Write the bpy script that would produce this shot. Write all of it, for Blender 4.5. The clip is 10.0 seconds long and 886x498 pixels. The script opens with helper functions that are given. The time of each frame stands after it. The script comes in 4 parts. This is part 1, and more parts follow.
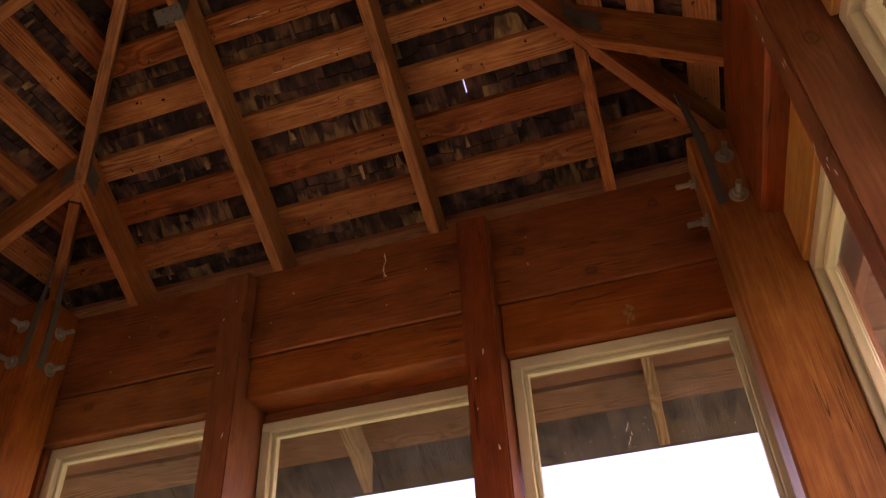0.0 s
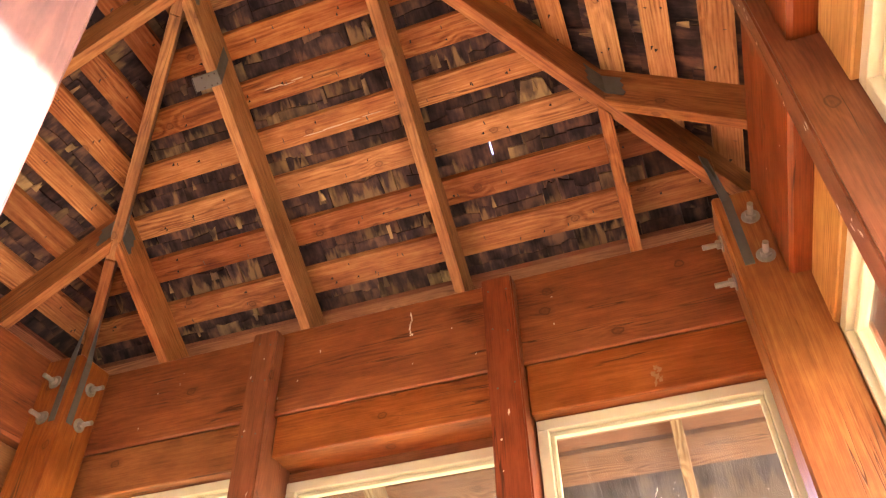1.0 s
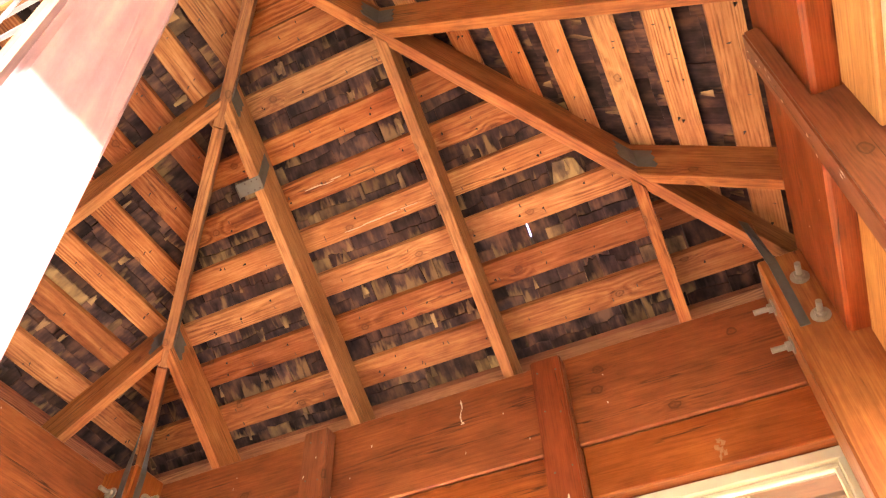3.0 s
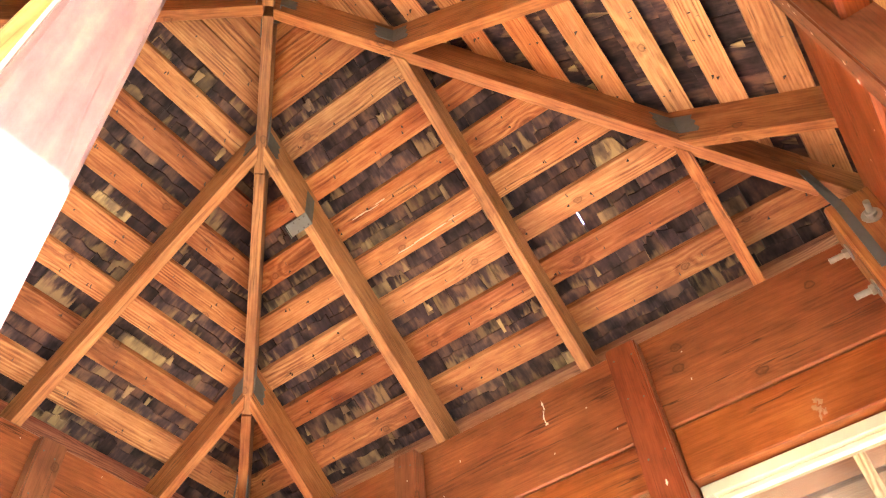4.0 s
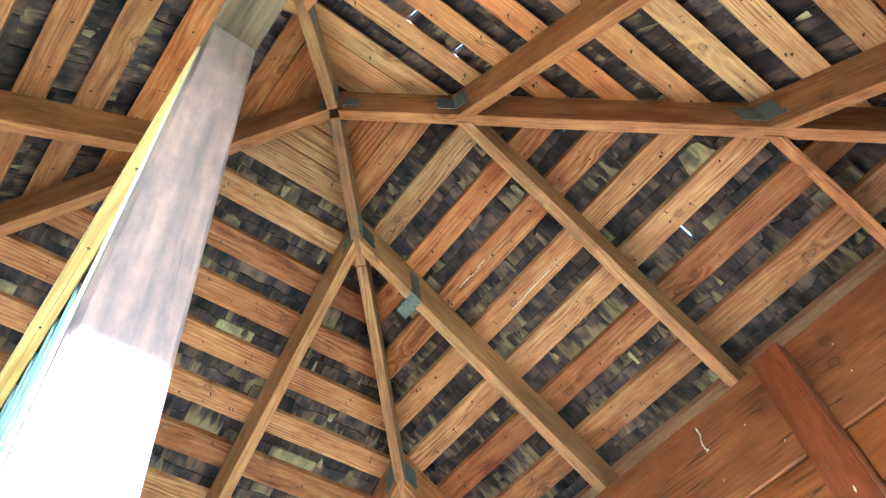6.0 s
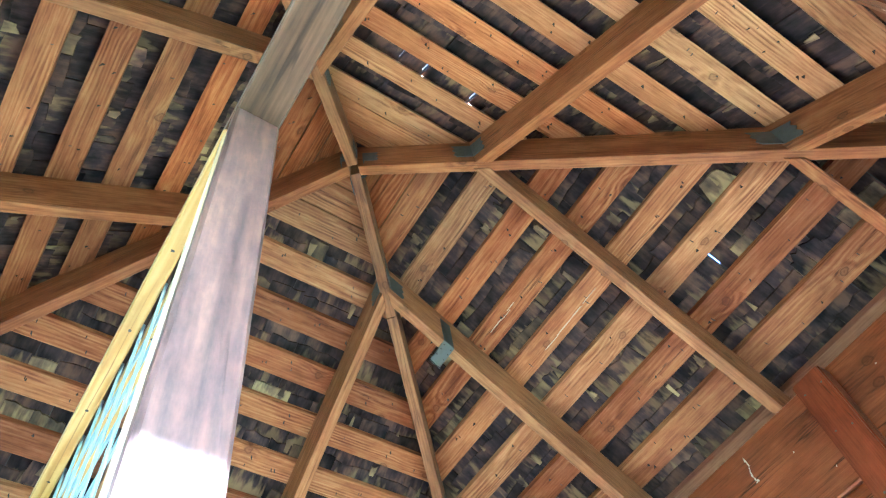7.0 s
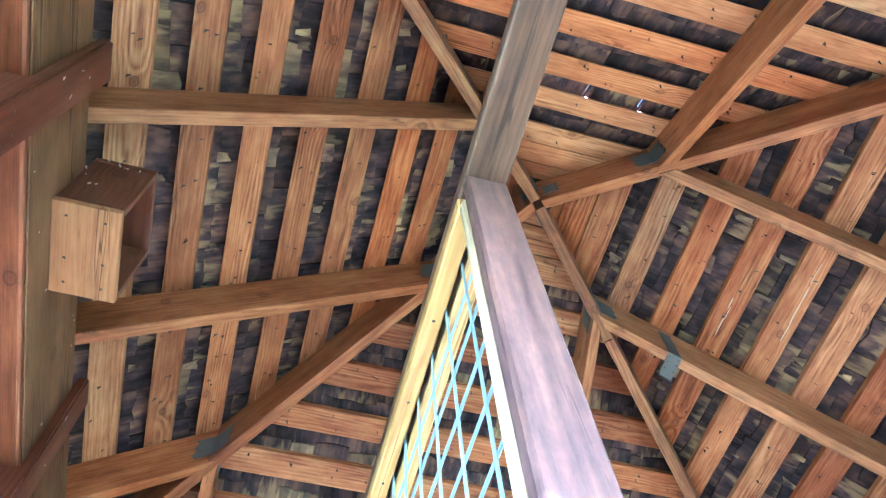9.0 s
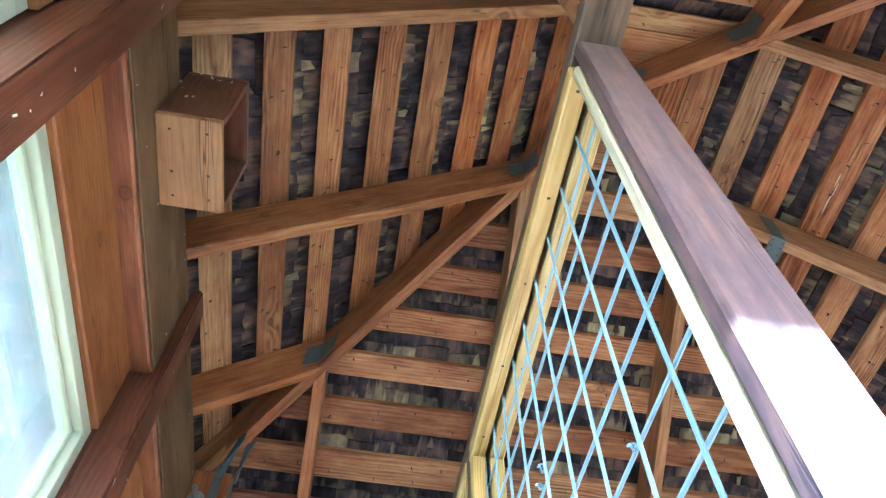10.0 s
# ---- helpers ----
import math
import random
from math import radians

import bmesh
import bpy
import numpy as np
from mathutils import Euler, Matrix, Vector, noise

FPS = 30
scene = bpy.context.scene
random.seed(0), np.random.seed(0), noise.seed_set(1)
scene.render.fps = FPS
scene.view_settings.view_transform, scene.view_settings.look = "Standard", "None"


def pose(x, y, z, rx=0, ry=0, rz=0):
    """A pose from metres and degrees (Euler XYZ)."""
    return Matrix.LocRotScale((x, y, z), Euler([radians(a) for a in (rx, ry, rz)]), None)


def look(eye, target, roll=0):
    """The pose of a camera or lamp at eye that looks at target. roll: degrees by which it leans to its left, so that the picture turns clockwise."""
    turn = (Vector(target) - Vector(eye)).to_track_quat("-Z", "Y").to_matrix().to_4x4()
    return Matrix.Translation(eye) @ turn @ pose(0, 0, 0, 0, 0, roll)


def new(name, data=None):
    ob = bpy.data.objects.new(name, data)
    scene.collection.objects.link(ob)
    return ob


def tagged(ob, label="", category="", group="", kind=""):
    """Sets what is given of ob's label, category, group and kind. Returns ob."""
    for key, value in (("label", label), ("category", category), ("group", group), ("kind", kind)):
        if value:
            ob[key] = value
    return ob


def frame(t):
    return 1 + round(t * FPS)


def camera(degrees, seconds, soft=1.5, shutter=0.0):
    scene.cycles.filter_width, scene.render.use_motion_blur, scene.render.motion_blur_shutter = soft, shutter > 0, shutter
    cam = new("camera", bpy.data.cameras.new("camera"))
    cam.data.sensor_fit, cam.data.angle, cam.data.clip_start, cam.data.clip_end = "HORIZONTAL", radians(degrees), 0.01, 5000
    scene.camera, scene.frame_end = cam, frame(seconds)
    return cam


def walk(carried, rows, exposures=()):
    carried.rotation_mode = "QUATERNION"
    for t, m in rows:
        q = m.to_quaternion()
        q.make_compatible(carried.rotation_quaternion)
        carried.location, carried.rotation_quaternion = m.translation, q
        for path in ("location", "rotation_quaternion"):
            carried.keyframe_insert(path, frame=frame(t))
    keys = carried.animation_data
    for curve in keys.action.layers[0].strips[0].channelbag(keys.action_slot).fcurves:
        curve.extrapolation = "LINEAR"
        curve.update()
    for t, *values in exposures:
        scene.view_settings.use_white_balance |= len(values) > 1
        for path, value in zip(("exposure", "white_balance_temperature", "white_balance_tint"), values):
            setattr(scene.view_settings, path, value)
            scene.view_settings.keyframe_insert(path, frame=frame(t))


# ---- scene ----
cam = camera(61.5, 10.0, soft=1.25)
PATH = [
    (0, (0.887, -0.618, 1.419), (0.433, 0.927, 2.606), -3.4),
    (0.5, (0.908, -0.627, 1.427), (0.425, 0.861, 2.672), -2.6),
    (1, (0.893, -0.631, 1.406), (0.408, 0.797, 2.72), -1.6),
    (1.5, (0.887, -0.639, 1.414), (0.397, 0.742, 2.775), -1.1),
    (2, (0.888, -0.646, 1.403), (0.395, 0.679, 2.817), -0.3),
    (3.5, (0.902, -0.579, 1.37), (0.34, 0.58, 2.9), -4.9),
    (4, (0.919, -0.557, 1.371), (0.258, 0.54, 2.907), -6.4),
    (4.5, (0.935, -0.545, 1.379), (0.202, 0.492, 2.924), -8.4),
    (5, (0.947, -0.525, 1.382), (0.164, 0.434, 2.953), -8.8),
    (5.5, (0.949, -0.543, 1.388), (0.146, 0.338, 2.994), -9.0),
    (7, (0.971, -0.582, 1.396), (0.217, 0.14, 3.102), -12.6),
    (7.5, (0.985, -0.609, 1.388), (0.232, 0.039, 3.123), -12.6),
    (8, (0.983, -0.641, 1.394), (0.19, -0.126, 3.157), -9.6),
    (8.5, (0.97, -0.668, 1.394), (0.141, -0.271, 3.17), -7.2),
    (9, (0.949, -0.694, 1.388), (0.082, -0.403, 3.166), -3.8),
    (9.5, (0.92, -0.724, 1.378), (-0.022, -0.518, 3.13), -0.7),
    (10, (0.882, -0.743, 1.376), (-0.215, -0.6, 3.042), 1.9),
]
EXPOSURES = [(0, 2.3, 7800, 72), (0.2, 3.2, 7600, 72), (0.5, 4.03, 7200, 69), (1, 4.72, 7000, 67), (2, 4.9, 6950, 67), (3.5, 5.45, 6500, 57), (4.5, 5.58, 5250, 34), (5, 5.48, 4400, 14), (5.5, 5.37, 4000, 0),
             (7, 5.03, 3950, 8), (8, 5.03, 3950, 16), (9, 5.17, 3880, 18), (9.5, 5.04, 3860, 18), (10, 4.55, 4000, 19)]
walk(cam, [(t, look(eye, target, roll)) for t, eye, target, roll in PATH], EXPOSURES)

# ---- light ----
SUN_ELEVATION, SUN_AZIMUTH = 23.6, -4.5      # degrees; azimuth from +x towards +y
world = bpy.data.worlds.new("sky")
scene.world = world
world.use_nodes = True
wn, wl = world.node_tree.nodes, world.node_tree.links
sky = wn.new("ShaderNodeTexSky")
sky.sky_type, sky.sun_disc = "NISHITA", False
sky.sun_elevation, sky.sun_rotation = radians(SUN_ELEVATION), radians(90 - SUN_AZIMUTH)
sky.dust_density = 3.0
wl.new(sky.outputs[0], wn["Background"].inputs[0])
wn["Background"].inputs[1].default_value = 0.15
lamp = bpy.data.lights.new("sun", "SUN")
lamp.energy, lamp.angle, lamp.color = 4.8, radians(0.53), (1.0, 0.93, 0.82)
sun = new("sun", lamp)
_sd = Vector((math.cos(radians(SUN_AZIMUTH)) * math.cos(radians(SUN_ELEVATION)),
              math.sin(radians(SUN_AZIMUTH)) * math.cos(radians(SUN_ELEVATION)), math.sin(radians(SUN_ELEVATION))))
sun.matrix_world = look(_sd * 20, (0, 0, 0))

# ---- materials ----
def nodes_of(name):
    m = bpy.data.materials.new(name)
    m.use_nodes = True
    return m, m.node_tree.nodes, m.node_tree.links, m.node_tree.nodes["Principled BSDF"]


def ramp(n, stops):
    r = n.new("ShaderNodeValToRGB")
    while len(r.color_ramp.elements) < len(stops):
        r.color_ramp.elements.new(0.5)
    for e, (p, c) in zip(r.color_ramp.elements, stops):
        e.position, e.color = p, (*c, 1)
    return r


def math_node(n, l, op, a, b=None):
    m = n.new("ShaderNodeMath")
    m.operation = op
    for k, v in enumerate((a, b)):
        if v is None:
            continue
        if isinstance(v, (int, float)):
            m.inputs[k].default_value = v
        else:
            l.new(v, m.inputs[k])
    return m.outputs[0]


def mix_color(n, l, mode, fac, a, b):
    m = n.new("ShaderNodeMix")
    m.data_type, m.blend_type = "RGBA", mode
    for k, v in ((0, fac), (6, a), (7, b)):
        if isinstance(v, (int, float)):
            m.inputs[k].default_value = v
        elif isinstance(v, tuple):
            m.inputs[k].default_value = (*v, 1)
        else:
            l.new(v, m.inputs[k])
    return m.outputs[2]


def wood(name, dark, mid, light, rough=0.6, coat=0.0, stains=0.45, knots=True, spread=0.35, rings=42.0, ring_part=0.5, fibre=190.0, stain_color=(0.03, 0.02, 0.015), steep=0.18, mottle=1.0, knot=1.0, cracks=0.7, few=0.55):
    """Sawn timber, its grain along the piece's own x axis."""
    m, n, l, b = nodes_of(name)
    tc, info = n.new("ShaderNodeTexCoord"), n.new("ShaderNodeObjectInfo")
    shift = n.new("ShaderNodeVectorMath")
    shift.operation = "MULTIPLY_ADD"
    comb = n.new("ShaderNodeCombineXYZ")
    for k in range(3):
        l.new(info.outputs["Random"], comb.inputs[k])
    l.new(comb.outputs[0], shift.inputs[0])
    shift.inputs[1].default_value = (37.0, 53.0, 71.0)
    l.new(tc.outputs["Object"], shift.inputs[2])
    # bends of the grain
    bend = n.new("ShaderNodeTexNoise")
    stretch0 = n.new("ShaderNodeMapping")
    stretch0.inputs["Scale"].default_value = (1.6, 9, 9)
    l.new(shift.outputs[0], stretch0.inputs[0])
    l.new(stretch0.outputs[0], bend.inputs[0])
    bend.inputs["Scale"].default_value, bend.inputs["Detail"].default_value = 1.0, 2.0
    add = n.new("ShaderNodeVectorMath")
    add.operation = "MULTIPLY_ADD"
    l.new(bend.outputs["Color"], add.inputs[0])
    add.inputs[1].default_value = (0.0, 0.035, 0.035)
    l.new(shift.outputs[0], add.inputs[2])
    # knots, scattered over the faces; the grain flows round them
    vor = n.new("ShaderNodeTexVoronoi")
    vor.voronoi_dimensions = "2D"
    sk, ck = n.new("ShaderNodeSeparateXYZ"), n.new("ShaderNodeCombineXYZ")
    l.new(add.outputs[0], sk.inputs[0])
    l.new(math_node(n, l, "MULTIPLY", sk.outputs[0], 4.6), ck.inputs[0])
    l.new(math_node(n, l, "MULTIPLY", math_node(n, l, "ADD", sk.outputs[1], sk.outputs[2]), 6.2), ck.inputs[1])
    wob, wmix = n.new("ShaderNodeTexNoise"), n.new("ShaderNodeVectorMath")
    wob.inputs["Scale"].default_value, wob.inputs["Detail"].default_value = 55.0, 2.0
    l.new(shift.outputs[0], wob.inputs[0])
    wmix.operation = "MULTIPLY_ADD"
    l.new(wob.outputs["Color"], wmix.inputs[0])
    wmix.inputs[1].default_value = (0.07, 0.07, 0.0)
    l.new(ck.outputs[0], wmix.inputs[2])
    l.new(wmix.outputs[0], vor.inputs[0])
    vor.inputs["Scale"].default_value, vor.inputs["Randomness"].default_value = 1.0, 0.9
    sep = n.new("ShaderNodeSeparateColor")
    l.new(vor.outputs["Color"], sep.inputs[0])
    some = math_node(n, l, "GREATER_THAN", sep.outputs[0], few if knots else 2.0)
    swirl = ramp(n, [(0.0, (1, 1, 1)), (0.10 * knot, (0.72, 0.72, 0.72)), (0.22 * knot, (0.26, 0.26, 0.26)), (0.42 * knot, (0, 0, 0))])
    l.new(vor.outputs["Distance"], swirl.inputs[0])
    around = math_node(n, l, "MULTIPLY", swirl.outputs[0], some)
    # growth rings round a pith that lies beside the piece
    pith = n.new("ShaderNodeCombineXYZ")
    f1 = math_node(n, l, "FRACT", math_node(n, l, "MULTIPLY", info.outputs["Random"], 91.7))
    f2 = math_node(n, l, "FRACT", math_node(n, l, "MULTIPLY", info.outputs["Random"], 233.1))
    l.new(math_node(n, l, "MULTIPLY", math_node(n, l, "SUBTRACT", f1, 0.5), 0.16), pith.inputs[1])
    l.new(math_node(n, l, "ADD", math_node(n, l, "MULTIPLY", f2, 0.08), 0.02), pith.inputs[2])
    ringed = n.new("ShaderNodeVectorMath")
    l.new(tc.outputs["Object"], ringed.inputs[0])
    l.new(pith.outputs[0], ringed.inputs[1])
    warped = n.new("ShaderNodeVectorMath")
    warped.operation = "MULTIPLY_ADD"
    l.new(bend.outputs["Color"], warped.inputs[0])
    warped.inputs[1].default_value = (0.0, 0.05, 0.05)
    l.new(ringed.outputs[0], warped.inputs[2])
    arch = n.new("ShaderNodeTexNoise")
    march = n.new("ShaderNodeMapping")
    march.inputs["Scale"].default_value = (1.3, 7, 7)
    l.new(shift.outputs[0], march.inputs[0])
    l.new(march.outputs[0], arch.inputs[0])
    arch.inputs["Scale"].default_value, arch.inputs["Detail"].default_value = 1.0, 1.0
    wave = n.new("ShaderNodeTexWave")
    wave.wave_type, wave.rings_direction, wave.wave_profile = "RINGS", "X", "SIN"
    l.new(warped.outputs[0], wave.inputs[0])
    wave.inputs["Scale"].default_value, wave.inputs["Distortion"].default_value = rings * 1.5, 0.6
    wave.inputs["Detail"].default_value, wave.inputs["Detail Scale"].default_value = 2.0, 1.5
    l.new(math_node(n, l, "ADD", math_node(n, l, "MULTIPLY", around, 11.0), math_node(n, l, "MULTIPLY", arch.outputs["Fac"], 11.0)), wave.inputs["Phase Offset"])
    # fine fibres
    fib = n.new("ShaderNodeTexNoise")
    mf = n.new("ShaderNodeMapping")
    mf.inputs["Scale"].default_value = (7, fibre, fibre)
    l.new(shift.outputs[0], mf.inputs[0])
    l.new(mf.outputs[0], fib.inputs[0])
    fib.inputs["Scale"].default_value, fib.inputs["Detail"].default_value = 1.0, 4.0
    fade = n.new("ShaderNodeTexNoise")
    mfd = n.new("ShaderNodeMapping")
    mfd.inputs["Scale"].default_value = (2.2, 16, 16)
    l.new(shift.outputs[0], mfd.inputs[0])
    l.new(mfd.outputs[0], fade.inputs[0])
    fade.inputs["Scale"].default_value, fade.inputs["Detail"].default_value = 1.0, 3.0
    rf = ramp(n, [(0.40, (0.05, 0.05, 0.05)), (0.64, (1, 1, 1))])
    l.new(fade.outputs["Fac"], rf.inputs[0])
    ringf = math_node(n, l, "ADD", 0.5, math_node(n, l, "MULTIPLY", math_node(n, l, "SUBTRACT", wave.outputs["Fac"], 0.5), rf.outputs[0]))
    mot = n.new("ShaderNodeTexNoise")
    mmo = n.new("ShaderNodeMapping")
    mmo.inputs["Scale"].default_value = (9 * mottle, 30 * mottle, 30 * mottle)
    l.new(shift.outputs[0], mmo.inputs[0])
    l.new(mmo.outputs[0], mot.inputs[0])
    mot.inputs["Scale"].default_value, mot.inputs["Detail"].default_value, mot.inputs["Roughness"].default_value = 1.0, 6.0, 0.65
    rest = (1.0 - ring_part) / 2
    grain = math_node(n, l, "ADD", math_node(n, l, "MULTIPLY", ringf, ring_part), math_node(n, l, "MULTIPLY", math_node(n, l, "ADD", fib.outputs["Fac"], mot.outputs["Fac"]), rest))
    rc = ramp(n, [(0.5 - steep, light), (0.5, mid), (0.5 + steep, dark)])
    l.new(grain, rc.inputs[0])
    col = rc.outputs[0]
    # broad patches and stains
    pat = n.new("ShaderNodeTexNoise")
    mpp = n.new("ShaderNodeMapping")
    mpp.inputs["Scale"].default_value = (3, 9, 9)
    l.new(shift.outputs[0], mpp.inputs[0])
    l.new(mpp.outputs[0], pat.inputs[0])
    pat.inputs["Scale"].default_value, pat.inputs["Detail"].default_value, pat.inputs["Roughness"].default_value = 1.0, 5.0, 0.62
    rp = ramp(n, [(0.38, (0, 0, 0)), (0.74, (1, 1, 1))])
    l.new(pat.outputs["Fac"], rp.inputs[0])
    col = mix_color(n, l, "MIX", math_node(n, l, "MULTIPLY", rp.outputs[0], stains), col, mix_color(n, l, "MULTIPLY", 1.0, col, tuple(0.25 + 3 * c for c in stain_color)))
    if knots:
        rk = ramp(n, [(0.0, (0.75, 0.75, 0.75)), (0.030 * knot, (0.45, 0.45, 0.45)), (0.046 * knot, (0.62, 0.62, 0.62)), (0.062 * knot, (0.95, 0.95, 0.95)), (0.075 * knot, (0.30, 0.30, 0.30)), (0.15 * knot, (0, 0, 0))])
        l.new(vor.outputs["Distance"], rk.inputs[0])
        col = mix_color(n, l, "MIX", math_node(n, l, "MULTIPLY", math_node(n, l, "MULTIPLY", rk.outputs[0], some), 0.8), col, tuple(c * 0.55 for c in dark))
    # drying cracks along the grain, here and there
    ck1, mc1 = n.new("ShaderNodeTexNoise"), n.new("ShaderNodeMapping")
    mc1.inputs["Scale"].default_value = (1.1, 26, 26)
    l.new(shift.outputs[0], mc1.inputs[0])
    l.new(mc1.outputs[0], ck1.inputs[0])
    ck1.inputs["Scale"].default_value, ck1.inputs["Detail"].default_value = 1.0, 3.0
    line = ramp(n, [(0.0, (1, 1, 1)), (0.006, (0.8, 0.8, 0.8)), (0.014, (0, 0, 0))])
    l.new(math_node(n, l, "ABSOLUTE", math_node(n, l, "SUBTRACT", ck1.outputs["Fac"], 0.52)), line.inputs[0])
    where = ramp(n, [(0.52, (0, 0, 0)), (0.60, (1, 1, 1))])
    l.new(fade.outputs["Fac"], where.inputs[0])
    crack = math_node(n, l, "MULTIPLY", math_node(n, l, "MULTIPLY", line.outputs[0], where.outputs[0]), cracks)
    col = mix_color(n, l, "MIX", crack, col, tuple(c * 0.35 for c in dark))
    # each piece a little darker or lighter, redder or paler
    var = math_node(n, l, "ADD", math_node(n, l, "MULTIPLY", info.outputs["Random"], spread), 1.0 - spread / 2)
    hsv = n.new("ShaderNodeHueSaturation")
    l.new(col, hsv.inputs["Color"])
    l.new(var, hsv.inputs["Value"])
    frac = math_node(n, l, "FRACT", math_node(n, l, "MULTIPLY", info.outputs["Random"], 17.3))
    l.new(math_node(n, l, "ADD", math_node(n, l, "MULTIPLY", frac, 0.018), 0.491), hsv.inputs["Hue"])
    l.new(math_node(n, l, "ADD", math_node(n, l, "MULTIPLY", frac, -0.14), 1.09), hsv.inputs["Saturation"])
    l.new(hsv.outputs[0], b.inputs["Base Color"])
    rr = math_node(n, l, "ADD", math_node(n, l, "MULTIPLY", pat.outputs["Fac"], 0.3), rough - 0.15)
    l.new(rr, b.inputs["Roughness"])
    b.inputs["Specular IOR Level"].default_value = 0.35
    b.inputs["Coat Weight"].default_value, b.inputs["Coat Roughness"].default_value = coat, 0.25
    bump = n.new("ShaderNodeBump")
    bump.inputs["Strength"].default_value, bump.inputs["Distance"].default_value = 0.35, 0.0015
    l.new(math_node(n, l, "SUBTRACT", grain, math_node(n, l, "MULTIPLY", crack, 1.5)), bump.inputs["Height"])
    l.new(bump.outputs[0], b.inputs["Normal"])
    return m


def plain(name, color, rough=0.5, metal=0.0, vary=0.25, scale=40.0, dirt=(0.2, 0.18, 0.15), bump_h=0.0006):
    m, n, l, b = nodes_of(name)
    tc = n.new("ShaderNodeTexCoord")
    a, c = n.new("ShaderNodeTexNoise"), n.new("ShaderNodeTexNoise")
    for t, s in ((a, scale), (c, scale * 0.17)):
        l.new(tc.outputs["Object"], t.inputs[0])
        t.inputs["Scale"].default_value, t.inputs["Detail"].default_value = s, 5.0
    r = ramp(n, [(0.48, (0, 0, 0)), (0.72, (1, 1, 1))])
    l.new(c.outputs["Fac"], r.inputs[0])
    f = math_node(n, l, "MULTIPLY", math_node(n, l, "ADD", r.outputs[0], a.outputs["Fac"]), vary)
    l.new(mix_color(n, l, "MIX", f, color, dirt), b.inputs["Base Color"])
    l.new(math_node(n, l, "ADD", math_node(n, l, "MULTIPLY", a.outputs["Fac"], 0.25), rough - 0.12), b.inputs["Roughness"])
    b.inputs["Metallic"].default_value = metal
    bump = n.new("ShaderNodeBump")
    bump.inputs["Strength"].default_value, bump.inputs["Distance"].default_value = 0.3, bump_h
    l.new(a.outputs["Fac"], bump.inputs["Height"])
    l.new(bump.outputs[0], b.inputs["Normal"])
    return m


M_STRIP = wood("sheathing_wood", (0.155, 0.046, 0.012), (0.375, 0.160, 0.049), (0.54, 0.295, 0.112), 0.62, stains=0.95, spread=0.6, ring_part=0.19, rings=24.0, stain_color=(0.09, 0.035, 0.012))
M_RAFTER = wood("rafter_wood", (0.14, 0.048, 0.013), (0.335, 0.146, 0.047), (0.47, 0.236, 0.084), 0.55, stains=0.8, spread=0.3, ring_part=0.13, rings=22.0, stain_color=(0.07, 0.03, 0.01))
M_JACK = wood("pale_rafter_wood", (0.16, 0.066, 0.020), (0.355, 0.162, 0.054), (0.48, 0.258, 0.098), 0.6, stains=0.7, spread=0.25, ring_part=0.13, rings=22.0, stain_color=(0.07, 0.03, 0.01))
M_WALL = wood("red_stained_wood", (0.105, 0.027, 0.008), (0.26, 0.080, 0.024), (0.36, 0.132, 0.042), 0.46, coat=0.12, stains=0.85, spread=0.25, rings=13.0, ring_part=0.13, stain_color=(0.05, 0.026, 0.012), steep=0.23, fibre=320.0, knot=1.2, few=0.72, cracks=0.9)
M_POST = wood("corner_post_wood", (0.14, 0.042, 0.010), (0.30, 0.116, 0.030), (0.43, 0.215, 0.062), 0.48, coat=0.12, stains=0.85, spread=0.2, rings=12.0, ring_part=0.13, stain_color=(0.06, 0.02, 0.006), steep=0.27, fibre=320.0, knot=1.2, few=0.72, cracks=0.9)
M_FRAMEWOOD = wood("dark_glossy_wood", (0.038, 0.026, 0.024), (0.088, 0.054, 0.044), (0.16, 0.092, 0.064), 0.36, coat=0.45, stains=0.8, knots=False, mottle=2.6, spread=0.15, rings=12.0, ring_part=0.1, fibre=110.0, stain_color=(0.0, 0.0, 0.012), steep=0.14)
M_RAIL = wood("brown_glossy_rail_wood", (0.050, 0.030, 0.016), (0.110, 0.066, 0.034), (0.175, 0.108, 0.058), 0.42, coat=0.2, stains=0.7, knots=False, spread=0.15, rings=12.0, ring_part=0.1, mottle=1.6, stain_color=(0.02, 0.01, 0.01))
# yellow pine again; the glare on the right batten is painted in as paleness
M_GLAREPINE = wood("glare_paled_pine", (0.34, 0.25, 0.115), (0.44, 0.34, 0.17), (0.51, 0.41, 0.22), 0.5, stains=0.3, knots=False, spread=0.15, ring_part=0.2)
M_YELLOW = wood("yellow_varnished_pine", (0.34, 0.20, 0.045), (0.44, 0.285, 0.075), (0.52, 0.36, 0.12), 0.45, coat=0.2, stains=0.3, knots=False, spread=0.15, ring_part=0.3)


